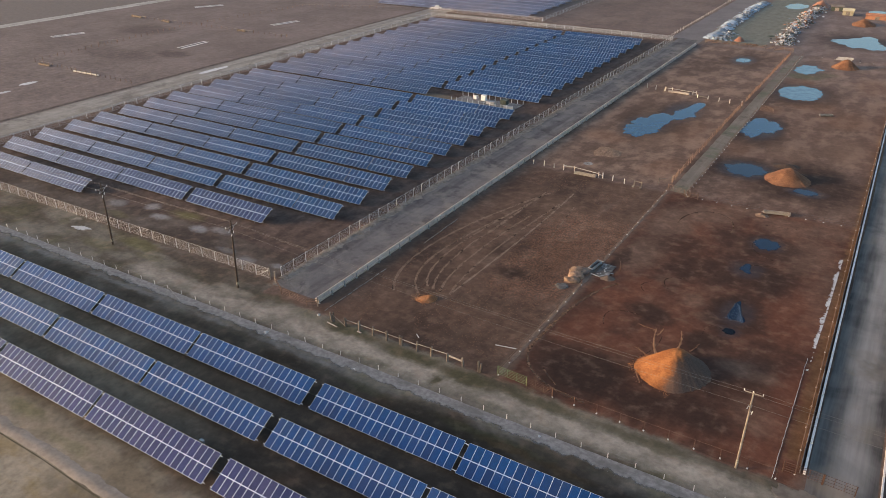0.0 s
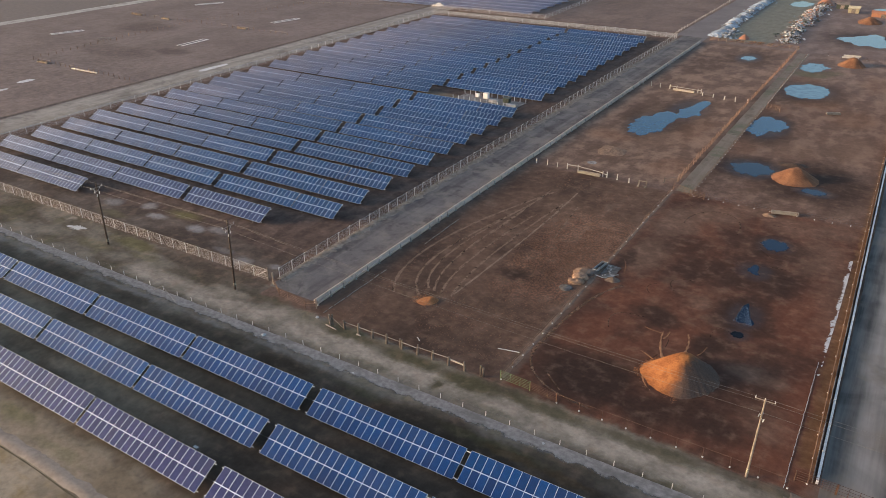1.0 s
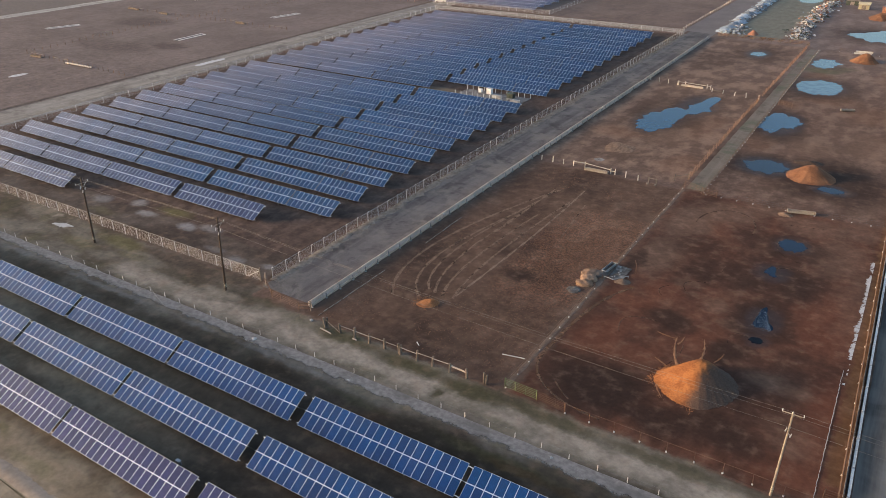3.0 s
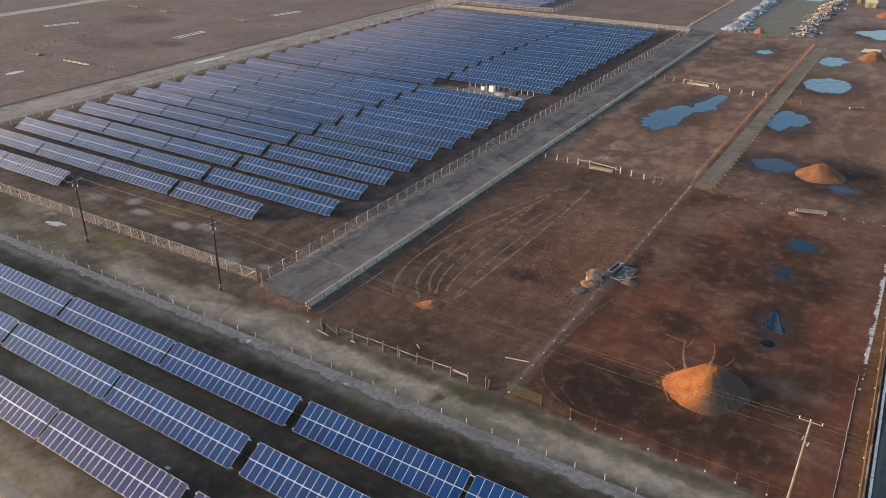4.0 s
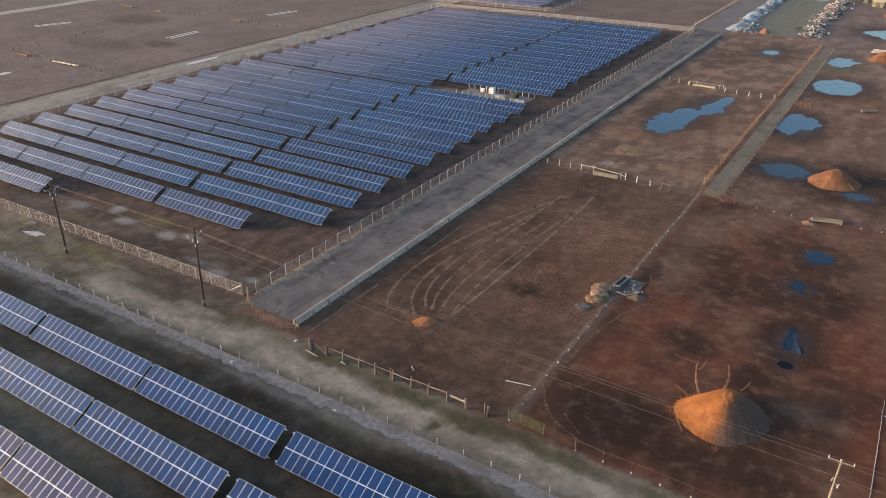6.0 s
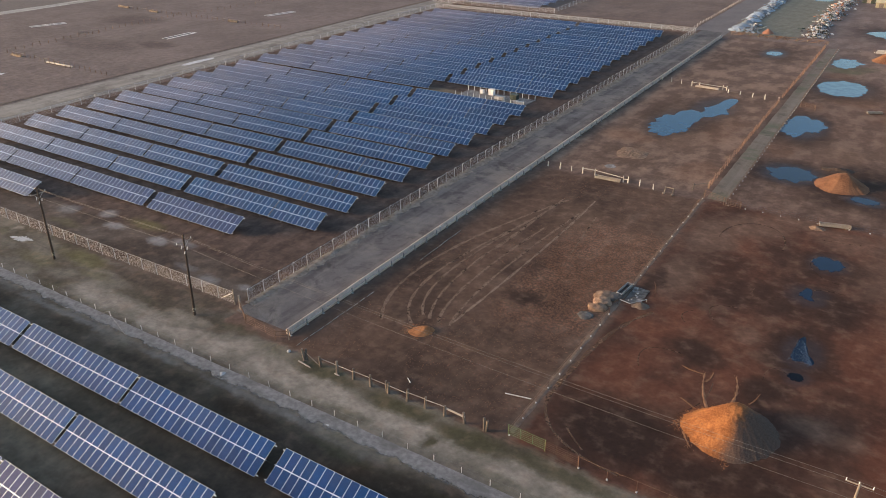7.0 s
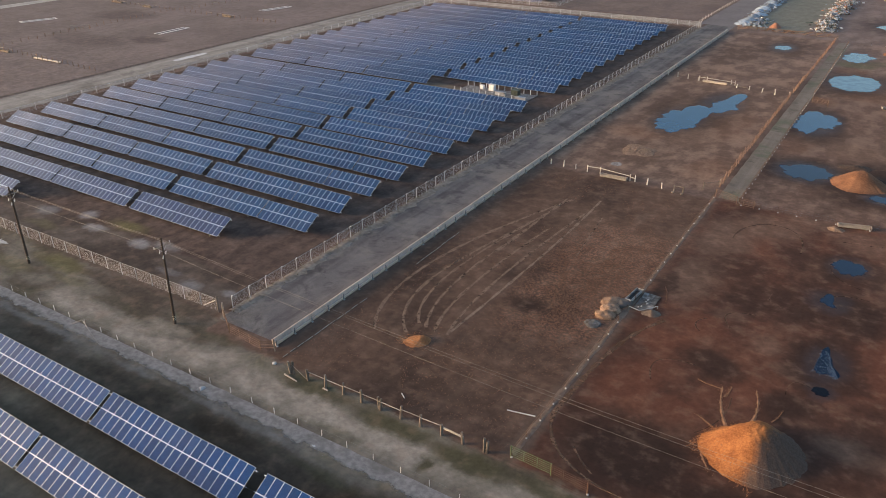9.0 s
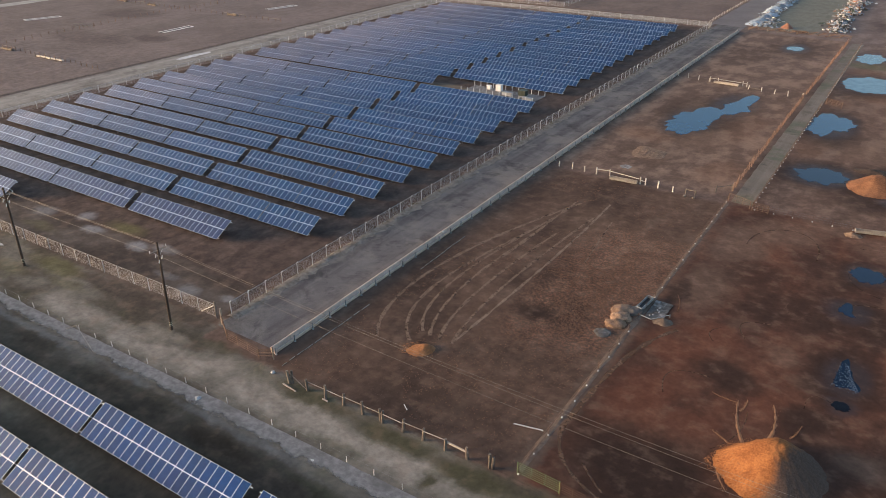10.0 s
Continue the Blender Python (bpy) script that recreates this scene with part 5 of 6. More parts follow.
# ---- heaps ----
def heap(name, cx, cy, rx, ry, h, mat, label, cat, seed, turn=0.0, rough=0.14, power=1.25, rings=18, n=64, square=2.0, lump=0.22):
    pts, c, s = [], math.cos(radians(turn)), math.sin(radians(turn))
    for i in range(rings + 1):
        q = i / rings
        for j in range(n):
            a = j * math.tau / n
            e = q * (abs(math.cos(a)) ** square + abs(math.sin(a)) ** square) ** (-1 / square) * (1 + lump * noise.noise((math.cos(a) * 1.6, math.sin(a) * 1.6, seed)) * q)
            x, y = rx * e * math.cos(a), ry * e * math.sin(a)
            z = h * (1 - ((q * q + 0.012) / 1.012) ** (power / 2)) * (1 + rough * noise.noise((x * 0.7, y * 0.7, seed + 3))) + rough * 0.5 * noise.noise((x * 2.2, y * 2.2, seed)) * (1 - q)
            pts.append((cx + x * c - y * s, cy + x * s + y * c, max(z, 0) if i < rings else -0.05))
    faces = [(i * n + j, i * n + (j + 1) % n, (i + 1) * n + (j + 1) % n, (i + 1) * n + j) for i in range(rings) for j in range(n)]
    g = Geo().add(pts, [f[::-1] for f in faces])
    return single(name, g, mat, label, cat, "heaps", smooth=True)


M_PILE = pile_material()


def tipped_pile(cx, cy, turn, apex, rim, h, seed, label, mat):
    """A tipped heap: an apex over an outline with spurs, its flanks slumped and lumpy. rim: bearing and reach from the apex."""
    rings, n, pts = 34, 150, []
    c, s = math.cos(radians(turn)), math.sin(radians(turn))
    bearings, reach = [b for b, _ in rim], [d for _, d in rim]
    for i in range(rings + 1):
        q = i / rings
        for j in range(n):
            a = 360.0 * j / n
            d = sum(float(np.interp(a + o, bearings, reach, period=360)) for o in (-18, -9, 0, 9, 18)) / 5
            u, v = math.cos(radians(a)), math.sin(radians(a))
            d *= 1 + q * (0.07 * noise.noise((u * 3, v * 3, seed)) + 0.04 * noise.noise((u * 9, v * 9, seed + 2)) + 0.02 * noise.noise((u * 24, v * 24, seed + 4)))
            x, y = apex[0] + u * d * q, apex[1] + v * d * q
            z = h * ((math.sqrt(1.24) - math.sqrt(q * q + 0.24)) / (math.sqrt(1.24) - math.sqrt(0.24))) ** 1.3
            z += (1 - q) * (0.12 * noise.noise((x * 0.9, y * 0.9, seed)) + 0.08 * noise.noise((x * 2.6, y * 2.6, seed + 1)))
            pts.append((cx + x * c - y * s, cy + x * s + y * c, max(z, 0.0) if i < rings else -0.05))
    faces = [(i * n + j, (i + 1) * n + j, (i + 1) * n + (j + 1) % n, i * n + (j + 1) % n) for i in range(rings) for j in range(n)]
    return single("silage_mound", Geo().add(pts, faces), mat, label, "heap", "heaps", smooth=True)


tipped_pile(49.6, 12.3, 32.7, (0.62, 1.15), ((0, 4.3), (50, 4.0), (110, 3.1), (150, 4.1), (174, 5.9), (205, 4.9), (240, 6.2), (262, 5.1), (285, 4.9), (322, 4.7)), 2.75, 2.0, "heap of loose orange silage with brown manure and painted shade at one end", M_PILE)
# straw raked out in thin trails
TRAILS = ((46.6, 15.0, 45.0, 18.0, 44.7, 21.3, 0.55), (48.4, 16.6, 49.0, 19.4, 47.8, 22.4, 0.5), (45.4, 14.4, 44.9, 14.8, 43.8, 15.3, 0.35), (45.5, 10.2, 46.0, 9.2, 46.7, 8.3, 0.3), (50.1, 18.1, 50.6, 19.0, 50.7, 20.4, 0.2), (44.8, 20.9, 43.6, 20.7, 42.3, 21.1, 0.2), (45.2, 19.6, 45.6, 20.4, 45.5, 21.6, 0.3))
for k, (x0, y0, x1, y1, x2, y2, w) in enumerate(TRAILS):
    g, pts, r = Geo(), [], random.Random(90 + k)
    for i in range(25):
        s = i / 24
        x, y = (1 - s) ** 2 * x0 + 2 * s * (1 - s) * x1 + s * s * x2, (1 - s) ** 2 * y0 + 2 * s * (1 - s) * y1 + s * s * y2
        d = Vector((2 * (1 - s) * (x1 - x0) + 2 * s * (x2 - x1), 2 * (1 - s) * (y1 - y0) + 2 * s * (y2 - y1)))
        o = Vector((-d.y, d.x)).normalized() * w * 0.5 * max(0.15, 0.75 + 0.4 * noise.noise((i * 0.4, k, 2)) - 0.55 * s)
        h = 0.05 * (1 - 0.6 * s) * (0.8 + 0.4 * noise.noise((i * 0.2, k, 9)))
        pts += [(x + o.x, y + o.y, 0.0), (x, y, max(h, 0.02)), (x - o.x, y - o.y, 0.0)]
        for q in range(4):
            a = math.atan2(d.y, d.x) + r.gauss(0, 0.5)
            px, py, L = x + r.gauss(0, 0.28) * w, y + r.gauss(0, 0.28) * w, r.uniform(0.06, 0.2)
            g.rod((px, py, 0.02), (px + L * math.cos(a), py + L * math.sin(a), r.uniform(0.02, 0.06)), 0.008, 0.005, 4)
    g.add(pts, [(3 * i + j + 1, 3 * i + j, 3 * i + j + 3, 3 * i + j + 4) for i in range(24) for j in range(2)])
    single("straw_trail", g, M_TRAIL, "thin ragged trail of straw raked from the silage heap", "straw", "straw trails")


def loose_straw(cx, cy, rx, ry, h, count, seed):
    """Loose stalks over and round a heap."""
    r, g = random.Random(seed), Geo()
    for i in range(count):
        a, q = r.uniform(0, math.tau), r.uniform(0.2, 1.15) ** 0.7
        x, y = rx * q * math.cos(a), ry * q * math.sin(a)
        z = max(0.03, h * (1 - q ** 1.2)) + 0.04
        L = r.uniform(0.15, 0.45)
        slope = -math.atan(h / max(rx, 0.1)) * (1 if q < 1 else 0)
        m = Matrix.Rotation(a + r.gauss(0, 0.6), 3, "Z") @ Matrix.Rotation(-slope + r.uniform(-0.25, 0.25), 3, "Y")
        g.box((cx + x, cy + y, z), (L, 0.018, 0.015), m)
    single("loose_straw", g, M_TRAIL, "loose pale stalks scattered over the silage heap", "straw", kind="stuff")


def fringe(a, b, count, seed):
    """Stalks that stick out along the foot of the heap from a to b."""
    r, g = random.Random(seed), Geo()
    a, b = Vector((*a, 0)), Vector((*b, 0))
    d = (b - a).normalized()
    out = Vector((d.y, -d.x, 0))
    for i in range(count):
        p = a + (b - a) * r.random() + out * r.gauss(-0.1, 0.25)
        L, z = r.uniform(0.15, 0.5), r.uniform(0.02, 0.25)
        q = p + (out + d * r.gauss(0, 0.7)).normalized() * L
        g.rod((p.x, p.y, z), (q.x, q.y, r.uniform(0.01, 0.12)), r.uniform(0.007, 0.016), 0.004, 4)
    single("loose_straw", g, M_FRINGE, "loose orange stalks along the foot of the silage heap", "straw", kind="stuff")


fringe((44.3, 10.8), (50.6, 7.4), 150, 6)
fringe((46.0, 14.6), (44.3, 10.9), 110, 7)
fringe((48.6, 16.6), (46.0, 14.7), 50, 8)
loose_straw(48.0, 11.6, 3.4, 3.6, 1.7, 120, 3)
loose_straw(12.9, 10.9, 2.0, 1.9, 0.5, 60, 4)
tipped_pile(50.4, 89.8, 20, (-0.2, 0.6), ((0, 4.5), (60, 4.6), (120, 4.3), (180, 4.5), (225, 5.0), (270, 4.6), (310, 4.9)), 2.3, 3.0, "orange heap of silage between wet dark puddles", M_HAYDULL)
heap("spoil_mound", 48.6, 98.2, 3.2, 1.5, 0.5, M_SPOIL, "low dark berm of mud behind the heap", "heap", 36.0, 10, rough=0.4)
tipped_pile(13.0, 11.2, 32, (0.5, 0.1), ((0, 1.0), (60, 0.8), (120, 1.0), (160, 1.7), (195, 2.6), (225, 2.1), (270, 1.3), (320, 1.0)), 0.5, 4.0, "small orange heap of silage on the pasture", M_FRINGE)
fringe((11.0, 10.0), (13.6, 9.6), 60, 9)
fringe((12.2, 12.0), (11.0, 10.2), 40, 10)
tipped_pile(48.6, 203, 25, (0.3, 0.4), ((0, 3.6), (60, 4.4), (120, 4.2), (180, 4.8), (230, 4.6), (290, 4.2)), 2.6, 6.0, "distant orange heap of silage", M_HAYDULL)
heap("silage_mound", 46.0, 289, 4.6, 6.0, 2.4, M_HAYDULL, "distant orange heap of silage", "heap", 7.0)
heap("spoil_mound", 12.3, 86.6, 3.8, 3.2, 0.24, M_STRAW, "low tan mound of dry earth", "heap", 8.0, rough=0.5, lump=0.5)
heap("silage_mound", 49.2, 68.6, 1.2, 1.0, 0.4, M_STRAW, "small straw heap beside a feeder", "heap", 9.0)


# ---- bales, trough and stone slab ----
def bale(x, y, turn, rx, ry, h, seed, mat, label):
    """A slumped bale: a rounded body with a sagging, uneven skin."""
    pts, n, rings = [], 28, 12
    c, s = math.cos(radians(turn)), math.sin(radians(turn))
    for i in range(rings + 1):
        a = i / rings * math.pi / 2
        for j in range(n):
            u = j * math.tau / n
            k = 1 + 0.2 * noise.noise((math.cos(u) * 1.5, math.sin(u) * 1.5, seed + i * 0.15)) + 0.12 * noise.noise((math.cos(u) * 5, math.sin(u) * 5, seed + i * 0.4))
            e = math.sin(a) ** 0.8 * k * (abs(math.cos(u)) ** 2.6 + abs(math.sin(u)) ** 2.6) ** (-1 / 2.6)
            px, py = rx * e * math.cos(u), ry * e * math.sin(u)
            z = h * math.cos(a) ** 0.75 * (1 + 0.25 * noise.noise((px * 1.6, py * 1.6, seed)) + 0.12 * noise.noise((px * 5, py * 5, seed)))
            pts.append((x + px * c - py * s, y + px * s + py * c, z - 0.03))
    faces = [(i * n + j, (i + 1) * n + j, (i + 1) * n + (j + 1) % n, i * n + (j + 1) % n) for i in range(rings) for j in range(n)]
    return single("straw_bale", Geo().add(pts, faces), mat, label, "bale", "bales", smooth=True)


bale(28.7, 31.0, 48, 1.35, 0.9, 0.6, 1.0, M_STRAW, "slumped tan straw bale beside the fence")
bale(29.15, 29.2, 32, 1.25, 1.0, 0.66, 2.0, M_STRAW, "large round straw bale slumped against the others")
bale(29.1, 27.6, 28, 1.25, 0.9, 0.54, 3.0, M_STRAW, "slumped tan straw bale beside the fence")
bale(28.6, 25.2, 30, 1.0, 0.9, 0.22, 4.0, M_SLAB, "collapsed grey bale trodden into the pasture")
bale(30.0, 31.5, 60, 1.3, 0.8, 0.5, 5.0, M_SCRAPD, "dark rotten bale beside the water trough")


def trough(x, y, L, turn, mat, label, inner=M_DARK):
    ob = thing("feed_trough", label, "trough", "troughs", at=pose(x, y, 0, 0, 0, turn))
    for s in (-1, 1):
        part("side", Geo().box((0, s * 0.36, 0.32), (L, 0.06, 0.44)), mat, ob)
        part("end", Geo().box((s * (L / 2 - 0.05), 0, 0.34), (0.1, 0.6, 0.4)), mat, ob)
        part("skid", Geo().box((s * L * 0.35, 0, 0.08), (0.15, 1.1, 0.16)), M_WOOD, ob)
    part("bottom", Geo().box((0, 0, 0.14), (L - 0.2, 0.66, 0.08)), inner, ob)
    return ob


trough(30.55, 33.6, 3.4, 84, M_GALV, "grey steel water trough on the fence line")
ob = thing("concrete_slab", "cracked grey concrete slab beside the water trough", "slab")
r = random.Random(5)
for i in range(3):
    for j in range(3):
        part("slab_piece", Geo().box((31.75 + 0.7 * i, 31.8 + 1.45 * j, 0.05), (0.68, 1.42, 0.1 + r.uniform(0, 0.06)), Matrix.Rotation(r.uniform(-0.05, 0.05), 3, "Z")), M_SLAB, ob)
r = random.Random(8)
for i in range(7):
    single("rubble", Geo().box((31.7 + r.uniform(-0.2, 1.6), 31.4 + r.uniform(0, 3.6), 0.16), (r.uniform(0.1, 0.35), r.uniform(0.08, 0.2), 0.14), Matrix.Rotation(r.uniform(0, 6), 3, "Z"), taper=0.8), M_CONC, "small pale chunk of rubble on the slab", "rubble", "rubble chunks")
ob = thing("pipe_rail", "low pale pipe rail along the edge of the slab", "rail")
part("rail", Geo().rod((31.0, 30.7, 0.35), (32.4, 30.5, 0.3), 0.05, n=6), M_CONC, ob)
part("rail", Geo().rod((32.4, 30.5, 0.3), (34.0, 32.6, 0.35), 0.05, n=6), M_CONC, ob)
part("post", Geo().rod((31.0, 30.7, -0.1), (31.0, 30.7, 0.4), 0.05, n=6), M_STEEL, ob)
part("post", Geo().rod((34.0, 32.6, -0.1), (34.0, 32.6, 0.4), 0.05, n=6), M_STEEL, ob)
ob = thing("bent_pipe", "dark bent pipe standing behind the water trough", "pipe")
part("pipe", Geo().path([(34.4, 34.2, -0.1), (34.5, 34.4, 0.7), (34.3, 34.9, 1.3), (33.8, 35.6, 1.6)], 0.05, 6), M_DARKRUST, ob)
heap("spoil_mound", 33.6, 31.1, 1.2, 0.9, 0.5, M_TRACK, "red earth pushed against the slab", "heap", 33.0, 20)
trough(13.6, 70.4, 4.8, 2, M_GREYWOOD, "long pale timber feeder lying in the pasture")
ob = thing("feeder_frame", "pale timber frame with a long rail over the feeder", "feeder")
for x, y in ((8.4, 71.1), (10.7, 71.5), (16.4, 70.9), (17.3, 70.9)):
    part("post", WESTP[1], None, ob, at=pose(x, y, 0))
part("rail", Geo().rod((8.4, 71.1, 1.0), (10.7, 71.5, 0.95), 0.09, n=7), M_PALEWOOD, ob)
part("rail", Geo().rod((10.7, 71.5, 0.95), (16.4, 70.9, 0.85), 0.06, n=7), M_PALEWOOD, ob)
part("rail", Geo().rod((16.4, 70.9, 0.65), (17.3, 70.9, 0.65), 0.08, n=7), M_PALEWOOD, ob)
ob = thing("mineral_feeder", "small timber stand with two weathered tubs", "feeder")
for x in (24.3, 25.8):
    part("leg", WOODP[0], None, ob, at=pose(x, 70.1, 0))
    part("tub", Geo().rod((x, 69.6, 0), (x, 69.6, 0.25), 0.22, 0.26, 10), M_WOOD, ob)
part("rail", Geo().rod((24.2, 70.1, 1.1), (25.9, 70.1, 1.1), 0.06, n=6), M_WOOD, ob)
trough(51.5, 70.6, 4.6, 15, M_GREYWOOD, "pale timber feeder between wet pens")
trough(50.6, 142.3, 3.4, 30, M_GREYWOOD, "distant pale timber feeder in a wet pen")
trough(46.8, 214, 5.0, 4, M_CONC, "distant pale feeder beside a puddle")
trough(47.0, 217, 5.0, 4, M_CONC, "distant pale feeder beside a puddle")
trough(11.6, 144.6, 6.0, -3, M_GREYWOOD, "distant long pale feeder")
ob = thing("feeder_frame", "pale timber posts and rail round the distant feeder", "feeder")
for x, y in ((7.4, 145.6), (9.4, 145.4), (15.4, 145.2), (16.4, 145.0)):
    part("post", WESTP[1], None, ob, at=pose(x, y, 0))
part("rail", Geo().rod((7.4, 145.6, 0.9), (16.4, 145.0, 0.85), 0.07, n=6), M_PALEWOOD, ob)
puddle(11.4, 77.5, ((0, 0, 1.0, 0.9),), 61, M_SLAB, "dull grey frozen patch in the pasture", z=0.012)


# ---- utility poles and conductors ----
def utility_pole(x, y, h, lean, mat, label, arm=2.2, arm_turn=90.0):
    ob = thing("utility_pole", label, "utility pole", "utility poles", at=pose(x, y, 0, lean[0], lean[1], 0))
    part("pole", Geo().rod((0, 0, -0.5), (0, 0, h), 0.17 if mat is M_POLE else 0.135, 0.11 if mat is M_POLE else 0.085, 10), mat, ob)
    a = radians(arm_turn)
    d = Vector((math.cos(a), math.sin(a), 0))
    z = h - (0.15 if arm_turn == 0 else 1.05)
    part("crossarm", Geo().rod(Vector((0, 0, z)) - d * arm / 2, Vector((0, 0, z)) + d * arm / 2, 0.07 if mat is M_POLE else 0.055, n=5), M_PALEPOLE, ob)
    for k in (-0.95, -0.05, 0.95):
        p = Vector((0, 0, z + 0.05)) + d * arm / 2 * k
        part("insulator", Geo().rod(p, p + Vector((0, 0, 0.24)), 0.045, 0.03, 7), M_WHITE, ob)
    for s in (-1, 1) if mat is M_POLE else ():
        part("arm_brace", Geo().rod(Vector((0, 0, z - 0.8)), Vector((0, 0, z - 0.03)) + d * arm * 0.3 * s, 0.025, n=5), M_GALV, ob)
    for k in range(3):
        p = Vector((0.25 * (k - 1), 0.3 * (1 if k % 2 else -1), h - 2.0 - 0.25 * k))
        part("cutout", Geo().rod(p, p + Vector((0.08, 0.05, 0.4)), 0.06, 0.045, 7), M_WHITE if mat is M_POLE else M_GALV, ob)
        part("bracket", Geo().rod((0, 0, p.z + 0.2), p + Vector((0, 0, 0.2)), 0.025, n=5), M_GALV, ob)
    for k in range(3):
        part("band", Geo().rod((0, 0, 0.6 + 0.22 * k), (0, 0, 0.68 + 0.22 * k), 0.182 if mat is M_POLE else 0.145, n=10), M_TAN, ob)
    return ob


POLES = ((-118, -4.6, 11.6), (-43.4, -2.4, 11.6), (-13.7, -1.6, 11.7), (60.3, -0.7, 10.1), (134, 1.0, 11.0))
LEANS = (0.0, 2.8, 2.9, 0.3, 0.0)
for i, (x, y, h) in enumerate(POLES):
    pale = i == 3
    utility_pole(x, y, h, (0, LEANS[i]), M_PALEPOLE if pale else M_POLE, "sun-bleached wooden utility pole with crossarm" if pale else "dark wooden utility pole with crossarm and white insulators", arm=1.9 if pale else 2.2, arm_turn=0 if pale else 90)
for offs, dz in (((0.05, 0.05, 0.05, 0.15, 0.15), (-0.25, -0.25, -0.25, 0.0, 0.0)), ((-0.1, -0.1, -0.1, -0.3, -0.3), (-0.3, -0.3, -0.3, -0.1, -0.1)), ((-1.05, -1.05, -1.05, -0.2, -1.05), (-0.8, -0.8, -0.8, -1.5, -0.8))):
    g = Geo()
    ends = [(x + h * math.sin(radians(l)), y + o, h + d) for (x, y, h), l, o, d in zip(POLES, LEANS, offs, dz)]
    for a, b in zip(ends, ends[1:]):
        pts = []
        for k in range(25):
            s = k / 24
            sag = 4 * s * (1 - s) * (b[0] - a[0]) ** 2 * 0.00014
            pts.append((a[0] + (b[0] - a[0]) * s, a[1] + (b[1] - a[1]) * s, a[2] + (b[2] - a[2]) * s - sag))
        g.path(pts, 0.012, 4)
    single("power_line", g, M_CABLE, "thin grey overhead conductor strung between utility poles", "power line", "power lines")


# ---- inverter yard ----
ob = thing("inverter_pad", "pale concrete pad among the solar rows", "pad")
part("slab", Geo().box((-30.8, 107.6, 0.05), (19, 6.0, 0.2)), M_SLAB, ob)
for i in range(12):
    for yy in (104.4, 110.8):
        part("bollard", Geo().rod((-40.6 + 1.75 * i, yy, 0), (-40.6 + 1.75 * i, yy, 1.2), 0.08, n=6), M_WHITE, ob)


def cabinet(x, y, sx, sy, h, mat, label, turn=0):
    ob = thing("electrical_cabinet", label, "cabinet", "inverter cabinets", at=pose(x, y, 0.25, 0, 0, turn))
    part("body", Geo().box((0, 0, h / 2), (sx, sy, h)), mat, ob)
    part("lid", Geo().box((0, 0, h + 0.05), (sx + 0.15, sy + 0.15, 0.12)), mat, ob)
    for s in (-1, 1):
        part("door", Geo().box((s * sx * 0.25, -sy / 2 - 0.02, h * 0.5), (sx * 0.46, 0.04, h * 0.86)), mat, ob)
    part("plinth", Geo().box((0, 0, 0.02), (sx + 0.1, sy + 0.1, 0.16)), M_CONC, ob)


cabinet(-32.6, 108.9, 1.4, 1.1, 1.35, M_WHITE, "white inverter cabinet on a concrete pad")
cabinet(-35.4, 108.9, 0.9, 0.8, 0.8, M_WHITE, "low white electrical cabinet on a concrete pad")
cabinet(-25.6, 107.9, 1.8, 1.5, 1.3, M_CABGREEN, "dark green transformer cabinet on a concrete pad")
cabinet(-29.0, 106.5, 2.5, 0.8, 0.6, M_GALV, "low grey switch box on a concrete pad")
cabinet(-23.0, 105.2, 2.4, 0.9, 0.5, M_GALV, "low grey cable box beside the pad")


# ---- pickup on the dirt track ----
def pickup(x, y, turn):
    ob = thing("pickup", "white pickup truck parked on the dirt track", "car", at=pose(x, y, 0, 0, 0, turn))
    part("body", Geo().box((0, 0, 0.8), (5.3, 1.9, 0.7), taper=0.96), M_WHITE, ob)
    part("cab", Geo().box((0.4, 0, 1.5), (2.3, 1.75, 0.75), taper=0.78), M_WHITE, ob)
    part("windscreen", Geo().box((1.4, 0, 1.5), (0.5, 1.5, 0.5), taper=0.8), M_DARK, ob)
    part("bed", Geo().box((-1.7, 0, 1.16), (1.7, 1.5, 0.06)), M_DARK, ob)
    for sx in (-1.6, 1.6):
        for sy in (-0.9, 0.9):
            part("wheel", Geo().rod((sx, sy - 0.12, 0.38), (sx, sy + 0.12, 0.38), 0.38, n=12), M_DARK, ob)


pickup(-128.5, 233, 20)


# ---- scrap yard beyond the far pens ----
def scrap(cx, cy, w, d, h, mats, seed, label, count=80):
    r, g = random.Random(seed), Geo()
    for i in range(count):
        s = (r.uniform(0.2, 1.3), r.uniform(0.15, 0.8), r.uniform(0.05, 0.4))
        x, y = r.gauss(0, 0.4) * w, r.gauss(0, 0.4) * d
        z = max(0.1, h * (1 - abs(x / w) * 0.8 - abs(y / d) * 0.5)) * r.uniform(0.2, 1)
        g.box((cx + x, cy + y, z), s, Euler((r.uniform(-0.5, 0.5), r.uniform(-0.5, 0.5), r.uniform(0, 6))).to_matrix(), r.randrange(len(mats)))
        g.box((cx + x, cy + y, z / 2 - 0.1), (s[0] * 0.6, s[1] * 0.6, z + 0.1), None, r.randrange(len(mats)))
    single("scrap_pile", g, mats, label, "scrap pile", "scrap piles", "stuff")


